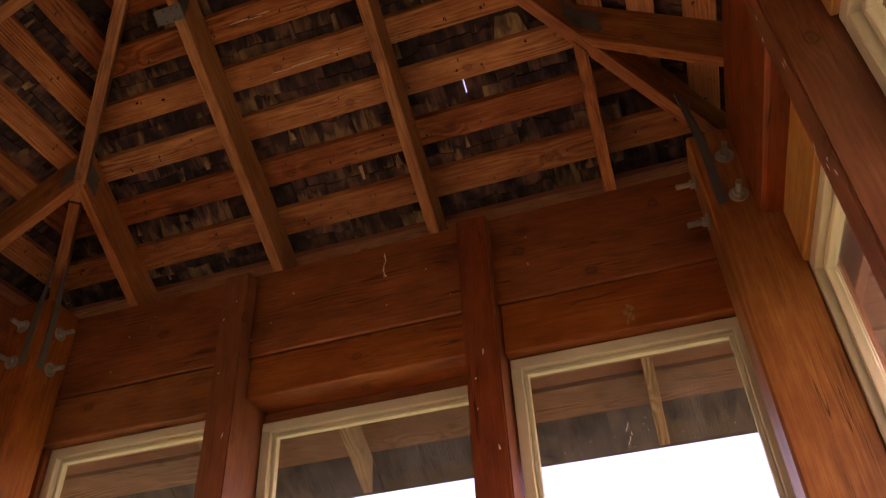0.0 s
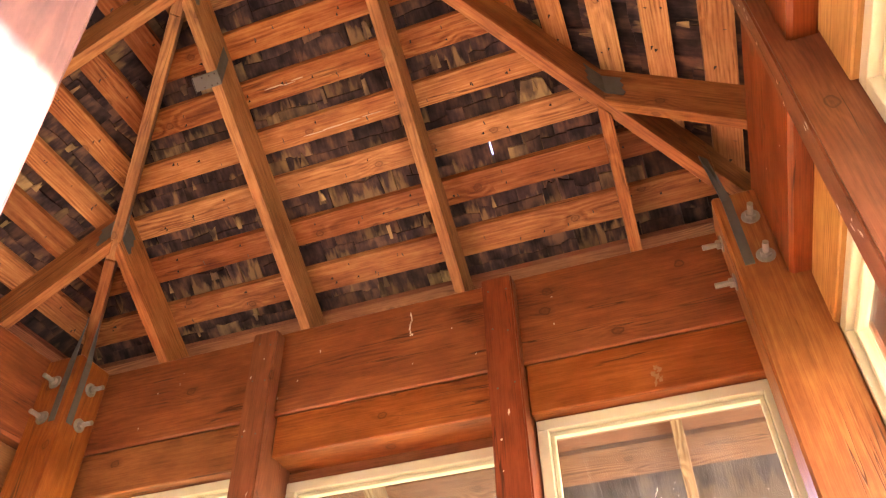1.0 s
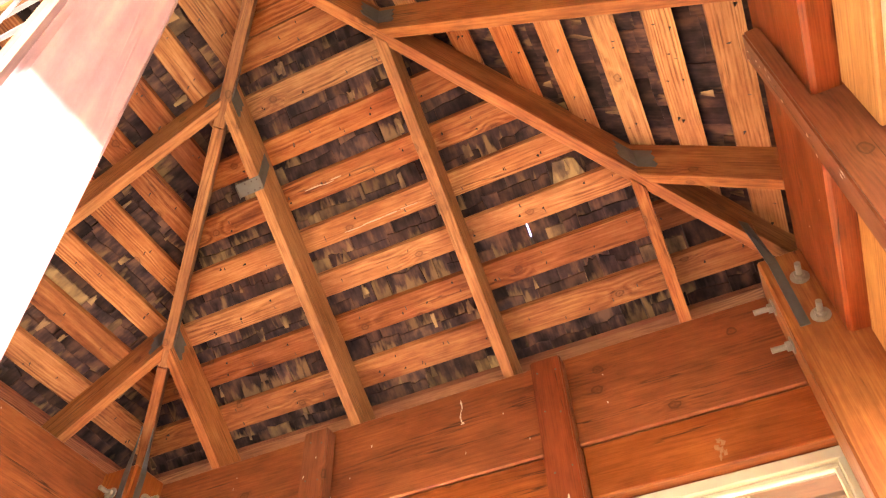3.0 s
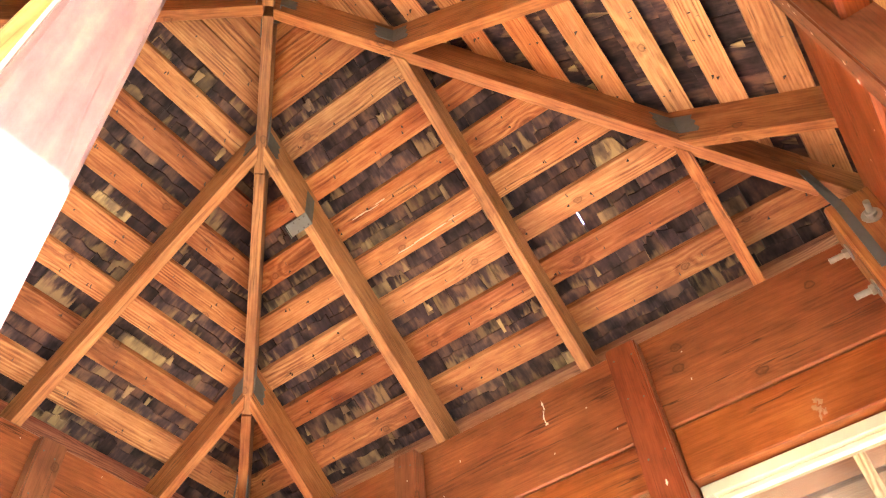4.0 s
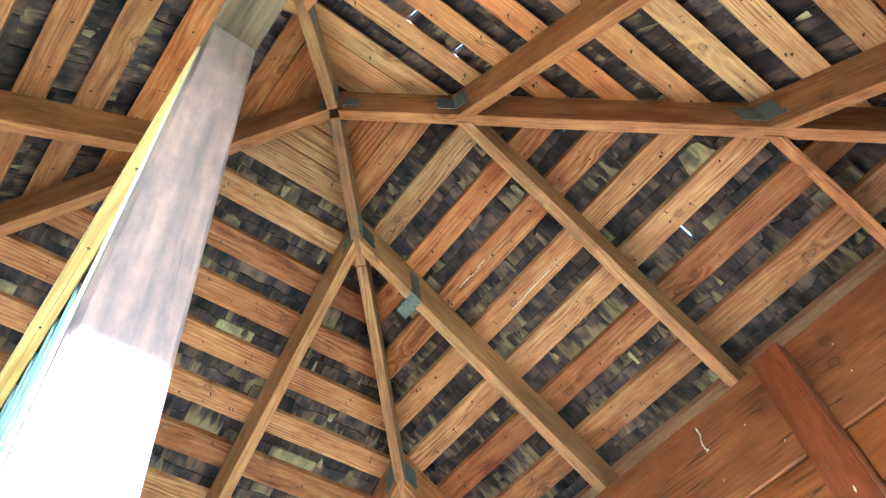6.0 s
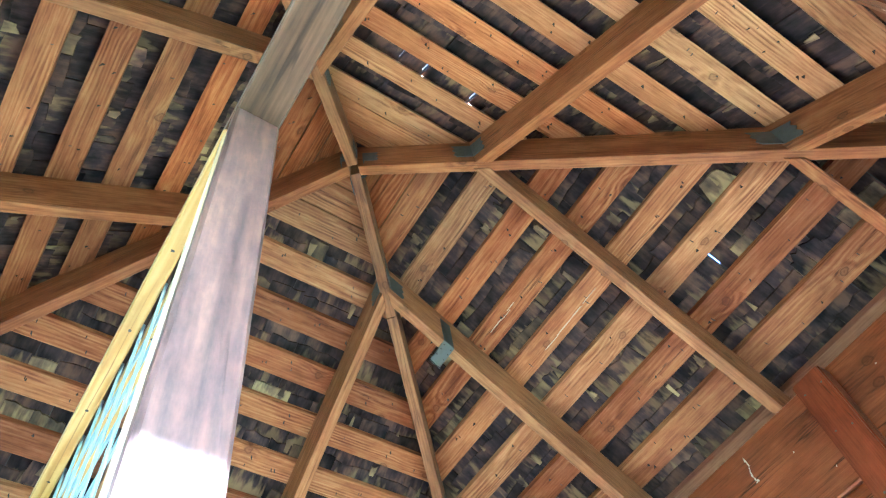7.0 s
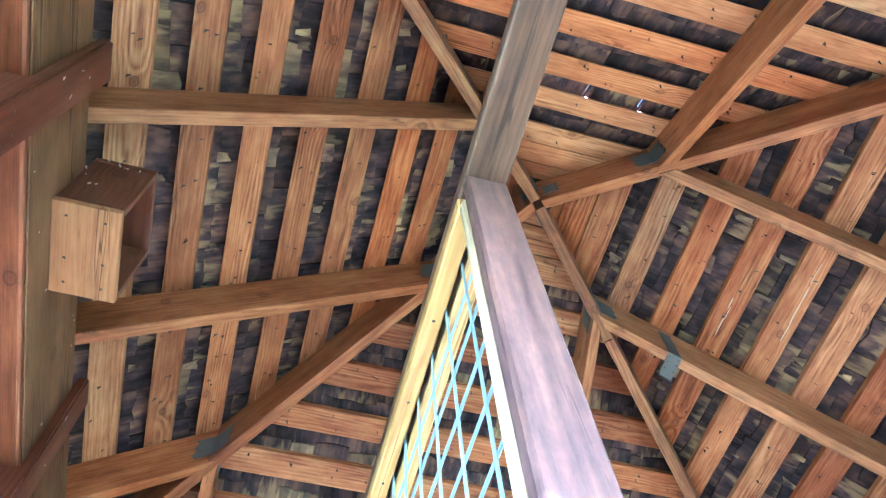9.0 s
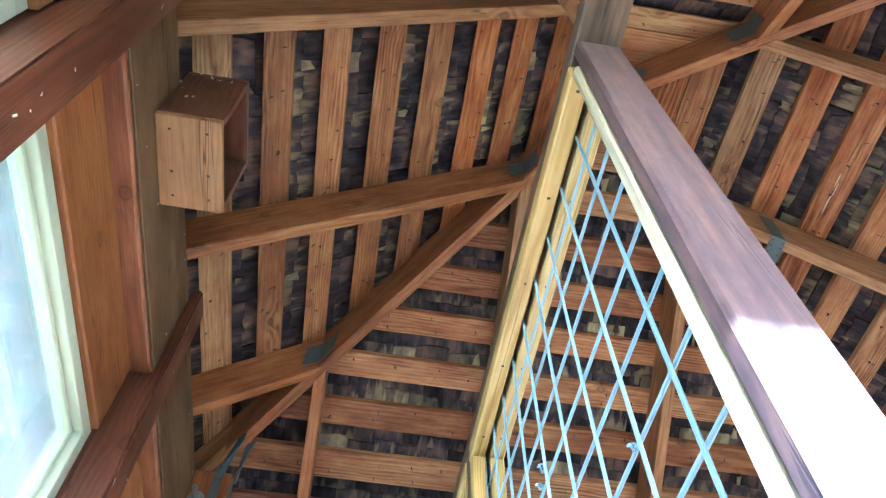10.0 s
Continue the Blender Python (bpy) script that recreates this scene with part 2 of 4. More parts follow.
def shake_wood(name, tones, weathered, share):
    """Split cedar, purple-brown and streaked, with paler weathered wood towards the lower end."""
    m, n, l, b = nodes_of(name)
    tc, info = n.new("ShaderNodeTexCoord"), n.new("ShaderNodeObjectInfo")
    comb, shift = n.new("ShaderNodeCombineXYZ"), n.new("ShaderNodeVectorMath")
    shift.operation = "MULTIPLY_ADD"
    for k in range(3):
        l.new(info.outputs["Random"], comb.inputs[k])
    l.new(comb.outputs[0], shift.inputs[0])
    shift.inputs[1].default_value = (37.0, 53.0, 71.0)
    l.new(tc.outputs["Object"], shift.inputs[2])

    def noise_of(scale, detail):
        mp, t = n.new("ShaderNodeMapping"), n.new("ShaderNodeTexNoise")
        mp.inputs["Scale"].default_value = scale
        l.new(shift.outputs[0], mp.inputs[0])
        l.new(mp.outputs[0], t.inputs[0])
        t.inputs["Scale"].default_value, t.inputs["Detail"].default_value = 1.0, detail
        return t.outputs["Fac"]
    fibre, patch, streak = noise_of((7, 90, 90), 4.0), noise_of((11, 17, 17), 5.0), noise_of((9, 34, 34), 6.0)
    r1 = ramp(n, [(0.36, tones[0]), (0.5, tones[1]), (0.64, tones[2])])
    l.new(math_node(n, l, "ADD", math_node(n, l, "MULTIPLY", patch, 0.8), math_node(n, l, "MULTIPLY", fibre, 0.2)), r1.inputs[0])
    sep = n.new("ShaderNodeSeparateXYZ")
    l.new(tc.outputs["Object"], sep.inputs[0])
    f = math_node(n, l, "FRACT", math_node(n, l, "MULTIPLY", info.outputs["Random"], 63.7))
    lean = math_node(n, l, "ADD", math_node(n, l, "MULTIPLY", sep.outputs[0], 3.2), math_node(n, l, "MULTIPLY", math_node(n, l, "SUBTRACT", f, 1.0 - share), 0.35))
    r2 = ramp(n, [(0.56, (0, 0, 0)), (0.70, (1, 1, 1))])
    l.new(math_node(n, l, "ADD", streak, lean), r2.inputs[0])
    col = mix_color(n, l, "MIX", math_node(n, l, "MULTIPLY", r2.outputs[0], 0.8), r1.outputs[0], weathered)
    hsv = n.new("ShaderNodeHueSaturation")
    l.new(col, hsv.inputs["Color"])
    l.new(math_node(n, l, "ADD", math_node(n, l, "MULTIPLY", info.outputs["Random"], 0.8), 0.6), hsv.inputs["Value"])
    l.new(hsv.outputs[0], b.inputs["Base Color"])
    b.inputs["Roughness"].default_value = 0.85
    b.inputs["Specular IOR Level"].default_value = 0.2
    bump = n.new("ShaderNodeBump")
    bump.inputs["Strength"].default_value, bump.inputs["Distance"].default_value = 0.6, 0.003
    l.new(fibre, bump.inputs["Height"])
    l.new(bump.outputs[0], b.inputs["Normal"])
    return m


M_SHAKE = shake_wood("cedar_shake", ((0.010, 0.008, 0.011), (0.046, 0.030, 0.030), (0.135, 0.078, 0.052)), (0.22, 0.154, 0.072), 0.32)
M_TIP = shake_wood("pale_shake_tip", ((0.05, 0.036, 0.028), (0.14, 0.098, 0.058), (0.26, 0.185, 0.085)), (0.35, 0.265, 0.115), 0.45)
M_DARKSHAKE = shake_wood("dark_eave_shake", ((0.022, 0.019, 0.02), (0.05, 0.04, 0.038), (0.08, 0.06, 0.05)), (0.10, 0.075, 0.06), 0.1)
# right slope: yellower boards, with the brighter light there also put into the colour
M_BRIGHTSTRIP = wood("brightened_sheathing_wood", (0.20, 0.072, 0.02), (0.45, 0.222, 0.080), (0.60, 0.350, 0.145), 0.62, stains=0.75, spread=0.5, ring_part=0.19, rings=24.0, stain_color=(0.10, 0.04, 0.014))
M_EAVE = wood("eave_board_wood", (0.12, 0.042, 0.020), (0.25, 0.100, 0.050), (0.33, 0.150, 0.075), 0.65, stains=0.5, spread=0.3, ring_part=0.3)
M_MULLION = wood("dark_red_glossy_wood", (0.100, 0.029, 0.012), (0.235, 0.080, 0.032), (0.33, 0.126, 0.051), 0.38, coat=0.25, stains=0.8, spread=0.2, ring_part=0.15, rings=18.0, stain_color=(0.04, 0.012, 0.005), steep=0.27, fibre=320.0, knot=1.2, few=0.72, cracks=0.9)
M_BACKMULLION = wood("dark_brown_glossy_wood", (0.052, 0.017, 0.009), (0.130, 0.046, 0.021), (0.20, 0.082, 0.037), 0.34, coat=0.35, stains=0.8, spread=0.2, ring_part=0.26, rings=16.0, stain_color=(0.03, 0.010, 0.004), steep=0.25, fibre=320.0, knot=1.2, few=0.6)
M_PLANK = wood("tan_plank_wood", (0.19, 0.068, 0.017), (0.37, 0.168, 0.050), (0.47, 0.25, 0.086), 0.55, stains=0.8, spread=0.25, ring_part=0.15, rings=18.0, stain_color=(0.05, 0.02, 0.008), steep=0.27, fibre=320.0, knot=1.2, few=0.72, cracks=0.9)
M_OLIVE = wood("olive_weathered_wood", (0.080, 0.044, 0.017), (0.18, 0.105, 0.042), (0.25, 0.155, 0.064), 0.6, stains=0.8, spread=0.2, ring_part=0.3, steep=0.27, fibre=320.0, knot=1.2, few=0.72, cracks=0.9)
M_DULL = wood("dull_brown_wood", (0.10, 0.062, 0.018), (0.175, 0.112, 0.036), (0.23, 0.158, 0.055), 0.7, stains=0.6, spread=0.25)
M_TAIL = wood("weathered_rafter_tail", (0.20, 0.12, 0.055), (0.33, 0.23, 0.125), (0.42, 0.31, 0.18), 0.65, stains=0.5, spread=0.2)
M_CREAM = plain("cream_paint", (0.57, 0.575, 0.40), 0.4, vary=0.08, scale=60)
M_STEEL = plain("galvanised_steel", (0.125, 0.135, 0.135), 0.5, 0.35, vary=0.5, scale=70, dirt=(0.10, 0.10, 0.08))
M_BOLT = plain("bright_zinc_bolt", (0.30, 0.31, 0.27), 0.45, 0.3, vary=0.4, scale=90, dirt=(0.14, 0.12, 0.09))
M_NAIL = plain("rusty_nail", (0.03, 0.022, 0.02), 0.6, 0.4)
M_LATTICE = plain("pale_blue_lattice", (0.24, 0.325, 0.345), 0.35, vary=0.3, scale=80, dirt=(0.16, 0.2, 0.2))
M_DROPPING = plain("bird_dropping", (0.75, 0.73, 0.68), 0.8)
M_FELT = plain("dark_roof_felt", (0.03, 0.026, 0.024), 0.9)
# unseen floor and wall lining, chosen pale to bounce light up into the room
M_BOUNCE = wood("pale_bounce_boards", (0.30, 0.20, 0.11), (0.50, 0.38, 0.25), (0.58, 0.46, 0.32), 0.5)
# yellow-tan plank of the right wall, window light on it put into the colour
M_LITGOLD = wood("lit_golden_plank", (0.27, 0.13, 0.035), (0.50, 0.29, 0.085), (0.60, 0.39, 0.14), 0.5, stains=0.5, spread=0.2, ring_part=0.2, rings=18.0, stain_color=(0.10, 0.04, 0.01))
M_LOWER = wood("orange_red_plank_wood", (0.125, 0.038, 0.011), (0.315, 0.122, 0.037), (0.42, 0.190, 0.064), 0.46, coat=0.12, stains=0.85, spread=0.15, rings=13.0, ring_part=0.13, stain_color=(0.05, 0.017, 0.006), steep=0.27, fibre=320.0, knot=1.2, few=0.72, cracks=0.9)
M_GRASS = plain("meadow_grass", (0.09, 0.12, 0.035), 0.9, vary=0.5, scale=0.8, dirt=(0.16, 0.14, 0.06), bump_h=0.05)

def glass(name, clean, hazy):
    """Clear glass with an uneven haze that scatters some of the daylight."""
    m, n, l, b = nodes_of(name)
    tr, gs, mx = n.new("ShaderNodeBsdfTransparent"), n.new("ShaderNodeBsdfGlossy"), n.new("ShaderNodeMixShader")
    df, mx2 = n.new("ShaderNodeBsdfTranslucent"), n.new("ShaderNodeMixShader")
    tc, haze, fr = n.new("ShaderNodeTexCoord"), n.new("ShaderNodeTexNoise"), n.new("ShaderNodeLayerWeight")
    l.new(tc.outputs["Object"], haze.inputs[0])
    haze.inputs["Scale"].default_value, haze.inputs["Detail"].default_value = 9.0, 6.0
    r = ramp(n, [(0.35, (clean,) * 3), (0.8, (hazy,) * 3)])
    l.new(haze.outputs["Fac"], r.inputs[0])
    fr.inputs["Blend"].default_value = 0.5
    gloss = math_node(n, l, "ADD", 0.03, math_node(n, l, "MULTIPLY", math_node(n, l, "POWER", fr.outputs["Facing"], 5.0), 0.9))
    gs.inputs["Roughness"].default_value = 0.02
    tr.inputs[0].default_value = (0.93, 0.96, 0.94, 1)
    l.new(r.outputs[0], mx2.inputs[0])
    l.new(tr.outputs[0], mx2.inputs[1])
    l.new(df.outputs[0], mx2.inputs[2])
    l.new(gloss, mx.inputs[0])
    l.new(mx2.outputs[0], mx.inputs[1])
    l.new(gs.outputs[0], mx.inputs[2])
    l.new(mx.outputs[0], n["Material Output"].inputs[0])
    return m


M_GLASS = glass("window_glass", 0.005, 0.05)
M_HAZY = glass("hazy_window_glass", 0.16, 0.34)

# ---- builders ----
def empty(name, label="", category="", group="", kind="", at=(0, 0, 0)):
    ob = new(name)
    ob.location = at
    ob.empty_display_size = 0.2
    return tagged(ob, label, category, group, kind)


def hang(ob, parent, label=""):
    if parent is not None:
        ob.parent = parent
        ob.matrix_parent_inverse = Matrix.Translation(-Vector(parent.location)) if parent.parent is None else Matrix()
    if label:
        ob["label"] = label
    return ob


def part(name, bm, material, parent, label=""):
    me = bpy.data.meshes.new(name)
    bm.to_mesh(me)
    bm.free()
    me.materials.append(material)
    return hang(new(name, me), parent, label)


def solid(name, a, b, material, parent, label="", bevel=0.002):
    """A timber between end polygons a and b (lists of matching corners), its own x axis along it."""
    a, b = [Vector(p) for p in a], [Vector(p) for p in b]
    ca, cb = sum(a, Vector()) / len(a), sum(b, Vector()) / len(b)
    x = (cb - ca).normalized()
    y = (a[1] - a[0])
    y = (y - x * y.dot(x)).normalized()
    m = Matrix((x, y, x.cross(y))).transposed().to_4x4()
    m.translation = (ca + cb) / 2
    inv = m.inverted()
    bm = bmesh.new()
    va, vb = [bm.verts.new(inv @ p) for p in a], [bm.verts.new(inv @ p) for p in b]
    k = len(a)
    bm.faces.new(va)
    bm.faces.new(vb[::-1])
    for i in range(k):
        bm.faces.new((va[i], vb[i], vb[(i + 1) % k], va[(i + 1) % k]))
    bmesh.ops.recalc_face_normals(bm, faces=bm.faces)
    if bevel:
        bmesh.ops.bevel(bm, geom=list(bm.edges), offset=bevel, segments=1, affect="EDGES", clamp_overlap=True)
    ob = part(name, bm, material, None, label)
    if parent is not None:
        ob.parent = parent
        ob.matrix_parent_inverse = parent_world(parent).inverted()
    ob.matrix_basis = m
    return ob


def parent_world(ob):
    m = ob.matrix_basis.copy()
    while ob.parent is not None:
        m = ob.parent.matrix_basis @ ob.matrix_parent_inverse @ m
        ob = ob.parent
    return m


def block(name, x0, x1, y0, y1, z0, z1, material, parent, turn=None, along="x", label="", bevel=0.002):
    """An upright block in the frame turn, with its grain along the named axis."""
    t = turn or Matrix()
    if along == "x":
        a, b = [(x0, y0, z0), (x0, y1, z0), (x0, y1, z1), (x0, y0, z1)], [(x1, y0, z0), (x1, y1, z0), (x1, y1, z1), (x1, y0, z1)]
    elif along == "y":
        a, b = [(x0, y0, z0), (x1, y0, z0), (x1, y0, z1), (x0, y0, z1)], [(x0, y1, z0), (x1, y1, z0), (x1, y1, z1), (x0, y1, z1)]
    else:
        a, b = [(x0, y0, z0), (x1, y0, z0), (x1, y1, z0), (x0, y1, z0)], [(x0, y0, z1), (x1, y0, z1), (x1, y1, z1), (x0, y1, z1)]
    return solid(name, [t @ Vector(p) for p in a], [t @ Vector(p) for p in b], material, parent, label, bevel)


# ---- plan: the roof is a square pyramid over a square room ----
APEX, SLOPE = 3.876, 0.682              # underside of the rafters
RISE = math.hypot(1, SLOPE)
JACKS = (0.305, 0.915)
DRIFT = {"front": {0.305: -0.015, 0.915: -0.020}, "right": {-0.305: -0.015, -0.915: -0.013}, "back": {-0.305: 0.020, 0.305: 0.022, 0.915: 0.012, -0.915: 0.012}, "left": {}}   # feet out of line
EAVE = 2.33
DEPTH = 0.140                           # of a rafter
SIDES = {"front": 0, "right": -90, "back": 180, "left": 90}
FACE = {"front": 1.310, "right": 1.266, "back": 1.255, "left": 1.298}     # inner faces of the wall beams
FOOT = {"front": 2.643, "right": 2.640, "back": 2.668, "left": 2.643}     # undersides of the wall beams
TOP = {"front": 0.004, "right": 0.004, "back": 0.066, "left": 0.004}         # how far the beams stop short of the rafters
RECESS = {"front": 0.006, "right": 0.052, "back": 0.046, "left": 0.045}   # how far the planks below lie behind them
MULLIONS = {"front": (1.249, (-0.474, -0.379), (0.385, 0.488)), "right": (1.226, (-0.440, -0.368), (0.345, 0.436)),
            "back": (1.226, (-0.472, -0.380), (0.424, 0.512)), "left": (1.246, (-0.474, -0.379), (0.379, 0.474))}


def rz(y, up=0.0):
    """Height of the roof at the distance y from its axis, up metres square to the slope above the rafters' underside."""
    return APEX + up * RISE - SLOPE * y


# ---- ground and outside ----
bm = bmesh.new()
bmesh.ops.create_grid(bm, x_segments=40, y_segments=40, size=400)
for v in bm.verts:
    v.co.z = -2.6 + 0.25 * noise.noise(v.co * 0.03) - max(0, v.co.length - 60) * 0.02
ground = part("ground", bm, M_GRASS, None)
tagged(ground, "dry green meadow ground sloping away below the lookout", "ground", kind="structure")

# the floor is out of view; its pale boards serve to lift the light inside
floor = empty("floor", "unseen board floor of the lookout room, made pale to bounce light", "floor", kind="structure")
for k in range(22):
    block("plank", -1.45, 1.45, -1.45 + k * 0.132, -1.45 + k * 0.132 + 0.128, -0.04, 0.0, M_BOUNCE, floor)
block("floor_joists", -1.45, 1.45, -1.45, 1.45, -2.6, -0.045, M_WALL, floor, bevel=0)

# ---- walls ----
HEAD = 2.473                             # window heads



def pane(parent, turn, x0, x1, y, z0, z1, mat):
    ob = block("pane", x0, x1, y, y + 0.004, z0, z1, mat, parent, turn, bevel=0)
    ob.visible_shadow = False
    return ob


def window(name, turn, x0, x1, y, z0, z1, label, mat=M_GLASS):
    w = empty(name, label, "window", "windows of the room", "structure")
    f = 0.033
    fr = 0.055
    block("window_frame", x0, x1, y, y + fr, z1 - f, z1, M_CREAM, w, turn)
    block("window_frame", x0, x1, y, y + fr, z0, z0 + f, M_CREAM, w, turn)
    block("window_frame", x0, x0 + f, y, y + fr, z0 + f, z1 - f, M_CREAM, w, turn, "z")
    block("window_frame", x1 - f, x1, y, y + fr, z0 + f, z1 - f, M_CREAM, w, turn, "z")
    s, g = f + 0.001, 0.014               # the glazing bead inside the frame
    block("glazing_bead", x0 + s, x1 - s, y + 0.020, y + 0.045, z1 - f - g, z1 - f - 0.001, M_CREAM, w, turn)
    block("glazing_bead", x0 + s, x1 - s, y + 0.020, y + 0.045, z0 + f + 0.001, z0 + f + g, M_CREAM, w, turn)
    block("glazing_bead", x0 + s, x0 + f + g, y + 0.020, y + 0.045, z0 + f + g, z1 - f - g, M_CREAM, w, turn, "z")
    block("glazing_bead", x1 - f - g, x1 - s, y + 0.020, y + 0.045, z0 + f + g, z1 - f - g, M_CREAM, w, turn, "z")
    pane(w, turn, x0 + f + 0.004, x1 - f - 0.004, y + 0.030, z0 + f, z1 - f, mat)
    return w


def mullion(parent, T, x0, x1, front, notch, back, shoulder, top, mat):
    """An upright notched over the wall beam, its grain along its own x axis, which points up."""
    m = T @ Matrix(((0, 1, 0, 0), (0, 0, 1, 0), (1, 0, 0, 0), (0, 0, 0, 1)))
    inv = m.inverted()
    profile = [(front, 0.0), (back, 0.0), (back, shoulder), (notch, shoulder), (notch, top), (front, top)]
    bm = bmesh.new()
    ends = [[bm.verts.new(inv @ (T @ Vector((x, y, z)))) for y, z in profile] for x in (x0, x1)]
    bm.faces.new(ends[0])
    bm.faces.new(ends[1][::-1])
    for i in range(6):
        j = (i + 1) % 6
        bm.faces.new((ends[0][i], ends[1][i], ends[1][j], ends[0][j]))
    bmesh.ops.recalc_face_normals(bm, faces=bm.faces)
    bmesh.ops.bevel(bm, geom=list(bm.edges), offset=0.005, segments=2, affect="EDGES", clamp_overlap=True)
    ob = part("mullion", bm, mat, None)
    ob.parent = parent
    ob.matrix_basis = m
    return ob


nwin = 0
for side, angle in SIDES.items():
    T = Matrix.Rotation(radians(angle), 4, "Z")
    H = FACE[side]
    W = empty("wall_" + side, "red-stained timber wall of beams and planks with three windows", "wall", kind="structure")
    proud = side != "front"
    FT = FOOT[side]
    hl = H + RECESS[side]                  # face of the lower plank
    M_LOW = {"front": M_LOWER, "right": M_LITGOLD, "back": M_PLANK, "left": M_PLANK}[side]
    block("wall_beam", -1.30, 1.30, H + (0.005 if side == "back" else 0.0), H + 0.085, FT, rz(H) - TOP[side], M_WALL, W, T, bevel=0.010 if side in ("right", "left") else 0.005)
    if side == "back":
        block("facing_board", -1.135, 1.135, H - 0.001, H + 0.004, FT + 0.013, rz(H) - 0.07, M_OLIVE, W, T, bevel=0.002)
    mid_back, mid_head = (hl + 0.06, HEAD - 0.002) if proud else (1.452, HEAD + 0.02)
    for x0, x1, yb, zb in ((-1.30, MULLIONS[side][1][0] - 0.002, hl + 0.06, HEAD - 0.002), (MULLIONS[side][1][1] + 0.002, MULLIONS[side][2][0] - 0.002, mid_back, mid_head), (MULLIONS[side][2][1] + 0.002, 1.30, hl + 0.06, HEAD - 0.002)):
        block("lower_plank", x0, x1, hl, yb, zb, FT - 0.004, M_LOW, W, T, bevel=0.004)
    block("top_board", -1.42, 1.42, H + 0.088, H + 0.126, rz(H) - 0.05, rz(H + 0.126) + 0.105, M_DULL, W, T, bevel=0.002)
    # outer cladding over the beam, and below the windows
    block("cladding", -1.47, 1.47, 1.452, 1.478, HEAD - 0.02, rz(1.478) - 0.004, M_WALL, W, T)
    block("cladding", -1.47, 1.47, 1.40, 1.478, 0.0, 0.9, M_WALL, W, T)
    # unseen lining added below the windows to bounce more light
    block("lining_board", -1.30, 1.30, 1.372, 1.398, 0.0, 0.858, M_BOUNCE, W, T)
    block("sill", -1.30, 1.30, 1.29, 1.398, 0.86, 0.9, M_WALL, W, T)
    MF, left_m, right_m = MULLIONS[side]
    for x0, x1 in (left_m, right_m):
        top = {"front": 2.955, "left": 2.955, "right": 2.938, "back": 2.99}[side]
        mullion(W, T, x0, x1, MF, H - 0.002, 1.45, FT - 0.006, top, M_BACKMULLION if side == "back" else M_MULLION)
    ws = hl + (0.012 if proud else 0.040)
    mid = (left_m[1] + 0.003, right_m[0] - 0.003, ws, HEAD - 0.006, "cream-painted window between two red mullions") if proud else (left_m[1] + 0.003, right_m[0] - 0.003, 1.430, HEAD - 0.022, "cream-painted window set deep between two red mullions")
    for x0, x1, y, z1, text in ((-1.165, left_m[0] - 0.006, ws, HEAD - 0.006, "cream-painted fixed window beside the corner post"), mid,
                                (right_m[1] + 0.006, 1.165, ws, HEAD - 0.006, "cream-painted fixed window beside the corner post")):
        nwin += 1
        window("window_%d" % nwin, T, x0, x1, y, 0.902, z1, text, M_HAZY if side == "back" else M_GLASS)
    for sx in (-1, 1):                                   # fill between window and corner
        x0, x1 = sorted((sx * 1.167, sx * 1.30))
        block("jamb", x0, x1, hl + 0.02, hl + 0.09, 0.9, HEAD - 0.004, M_WALL, W, T, "z")

# corner posts with bolts and straps
def bolt(parent, at, out):
    """A washer, a nut and the bolt's end, sticking out along out."""
    out = Vector(out).normalized()
    q = out.to_track_quat("Z", "Y").to_matrix().to_4x4()
    q.translation = Vector(at)
    made = []
    for name, r, z0, z1, seg in (("bolt", 0.0085, 0.0, 0.058, 12), ("washer", 0.026, 0.0, 0.004, 20), ("nut", 0.0155, 0.0045, 0.018, 6)):
        bm = bmesh.new()
        res = bmesh.ops.create_cone(bm, cap_ends=True, segments=seg, radius1=r, radius2=r, depth=z1 - z0)
        bmesh.ops.translate(bm, verts=res["verts"], vec=(0, 0, (z0 + z1) / 2))
        if name != "bolt":
            bmesh.ops.bevel(bm, geom=list(bm.edges), offset=0.0008, segments=1, affect="EDGES", clamp_overlap=True)
        made.append(part(name, bm, M_BOLT, None, "galvanised bolt end" if name == "bolt" else ""))
    made[0].parent = parent
    made[0].matrix_basis = q
    made[1].parent = made[2].parent = made[0]
    return made[0]


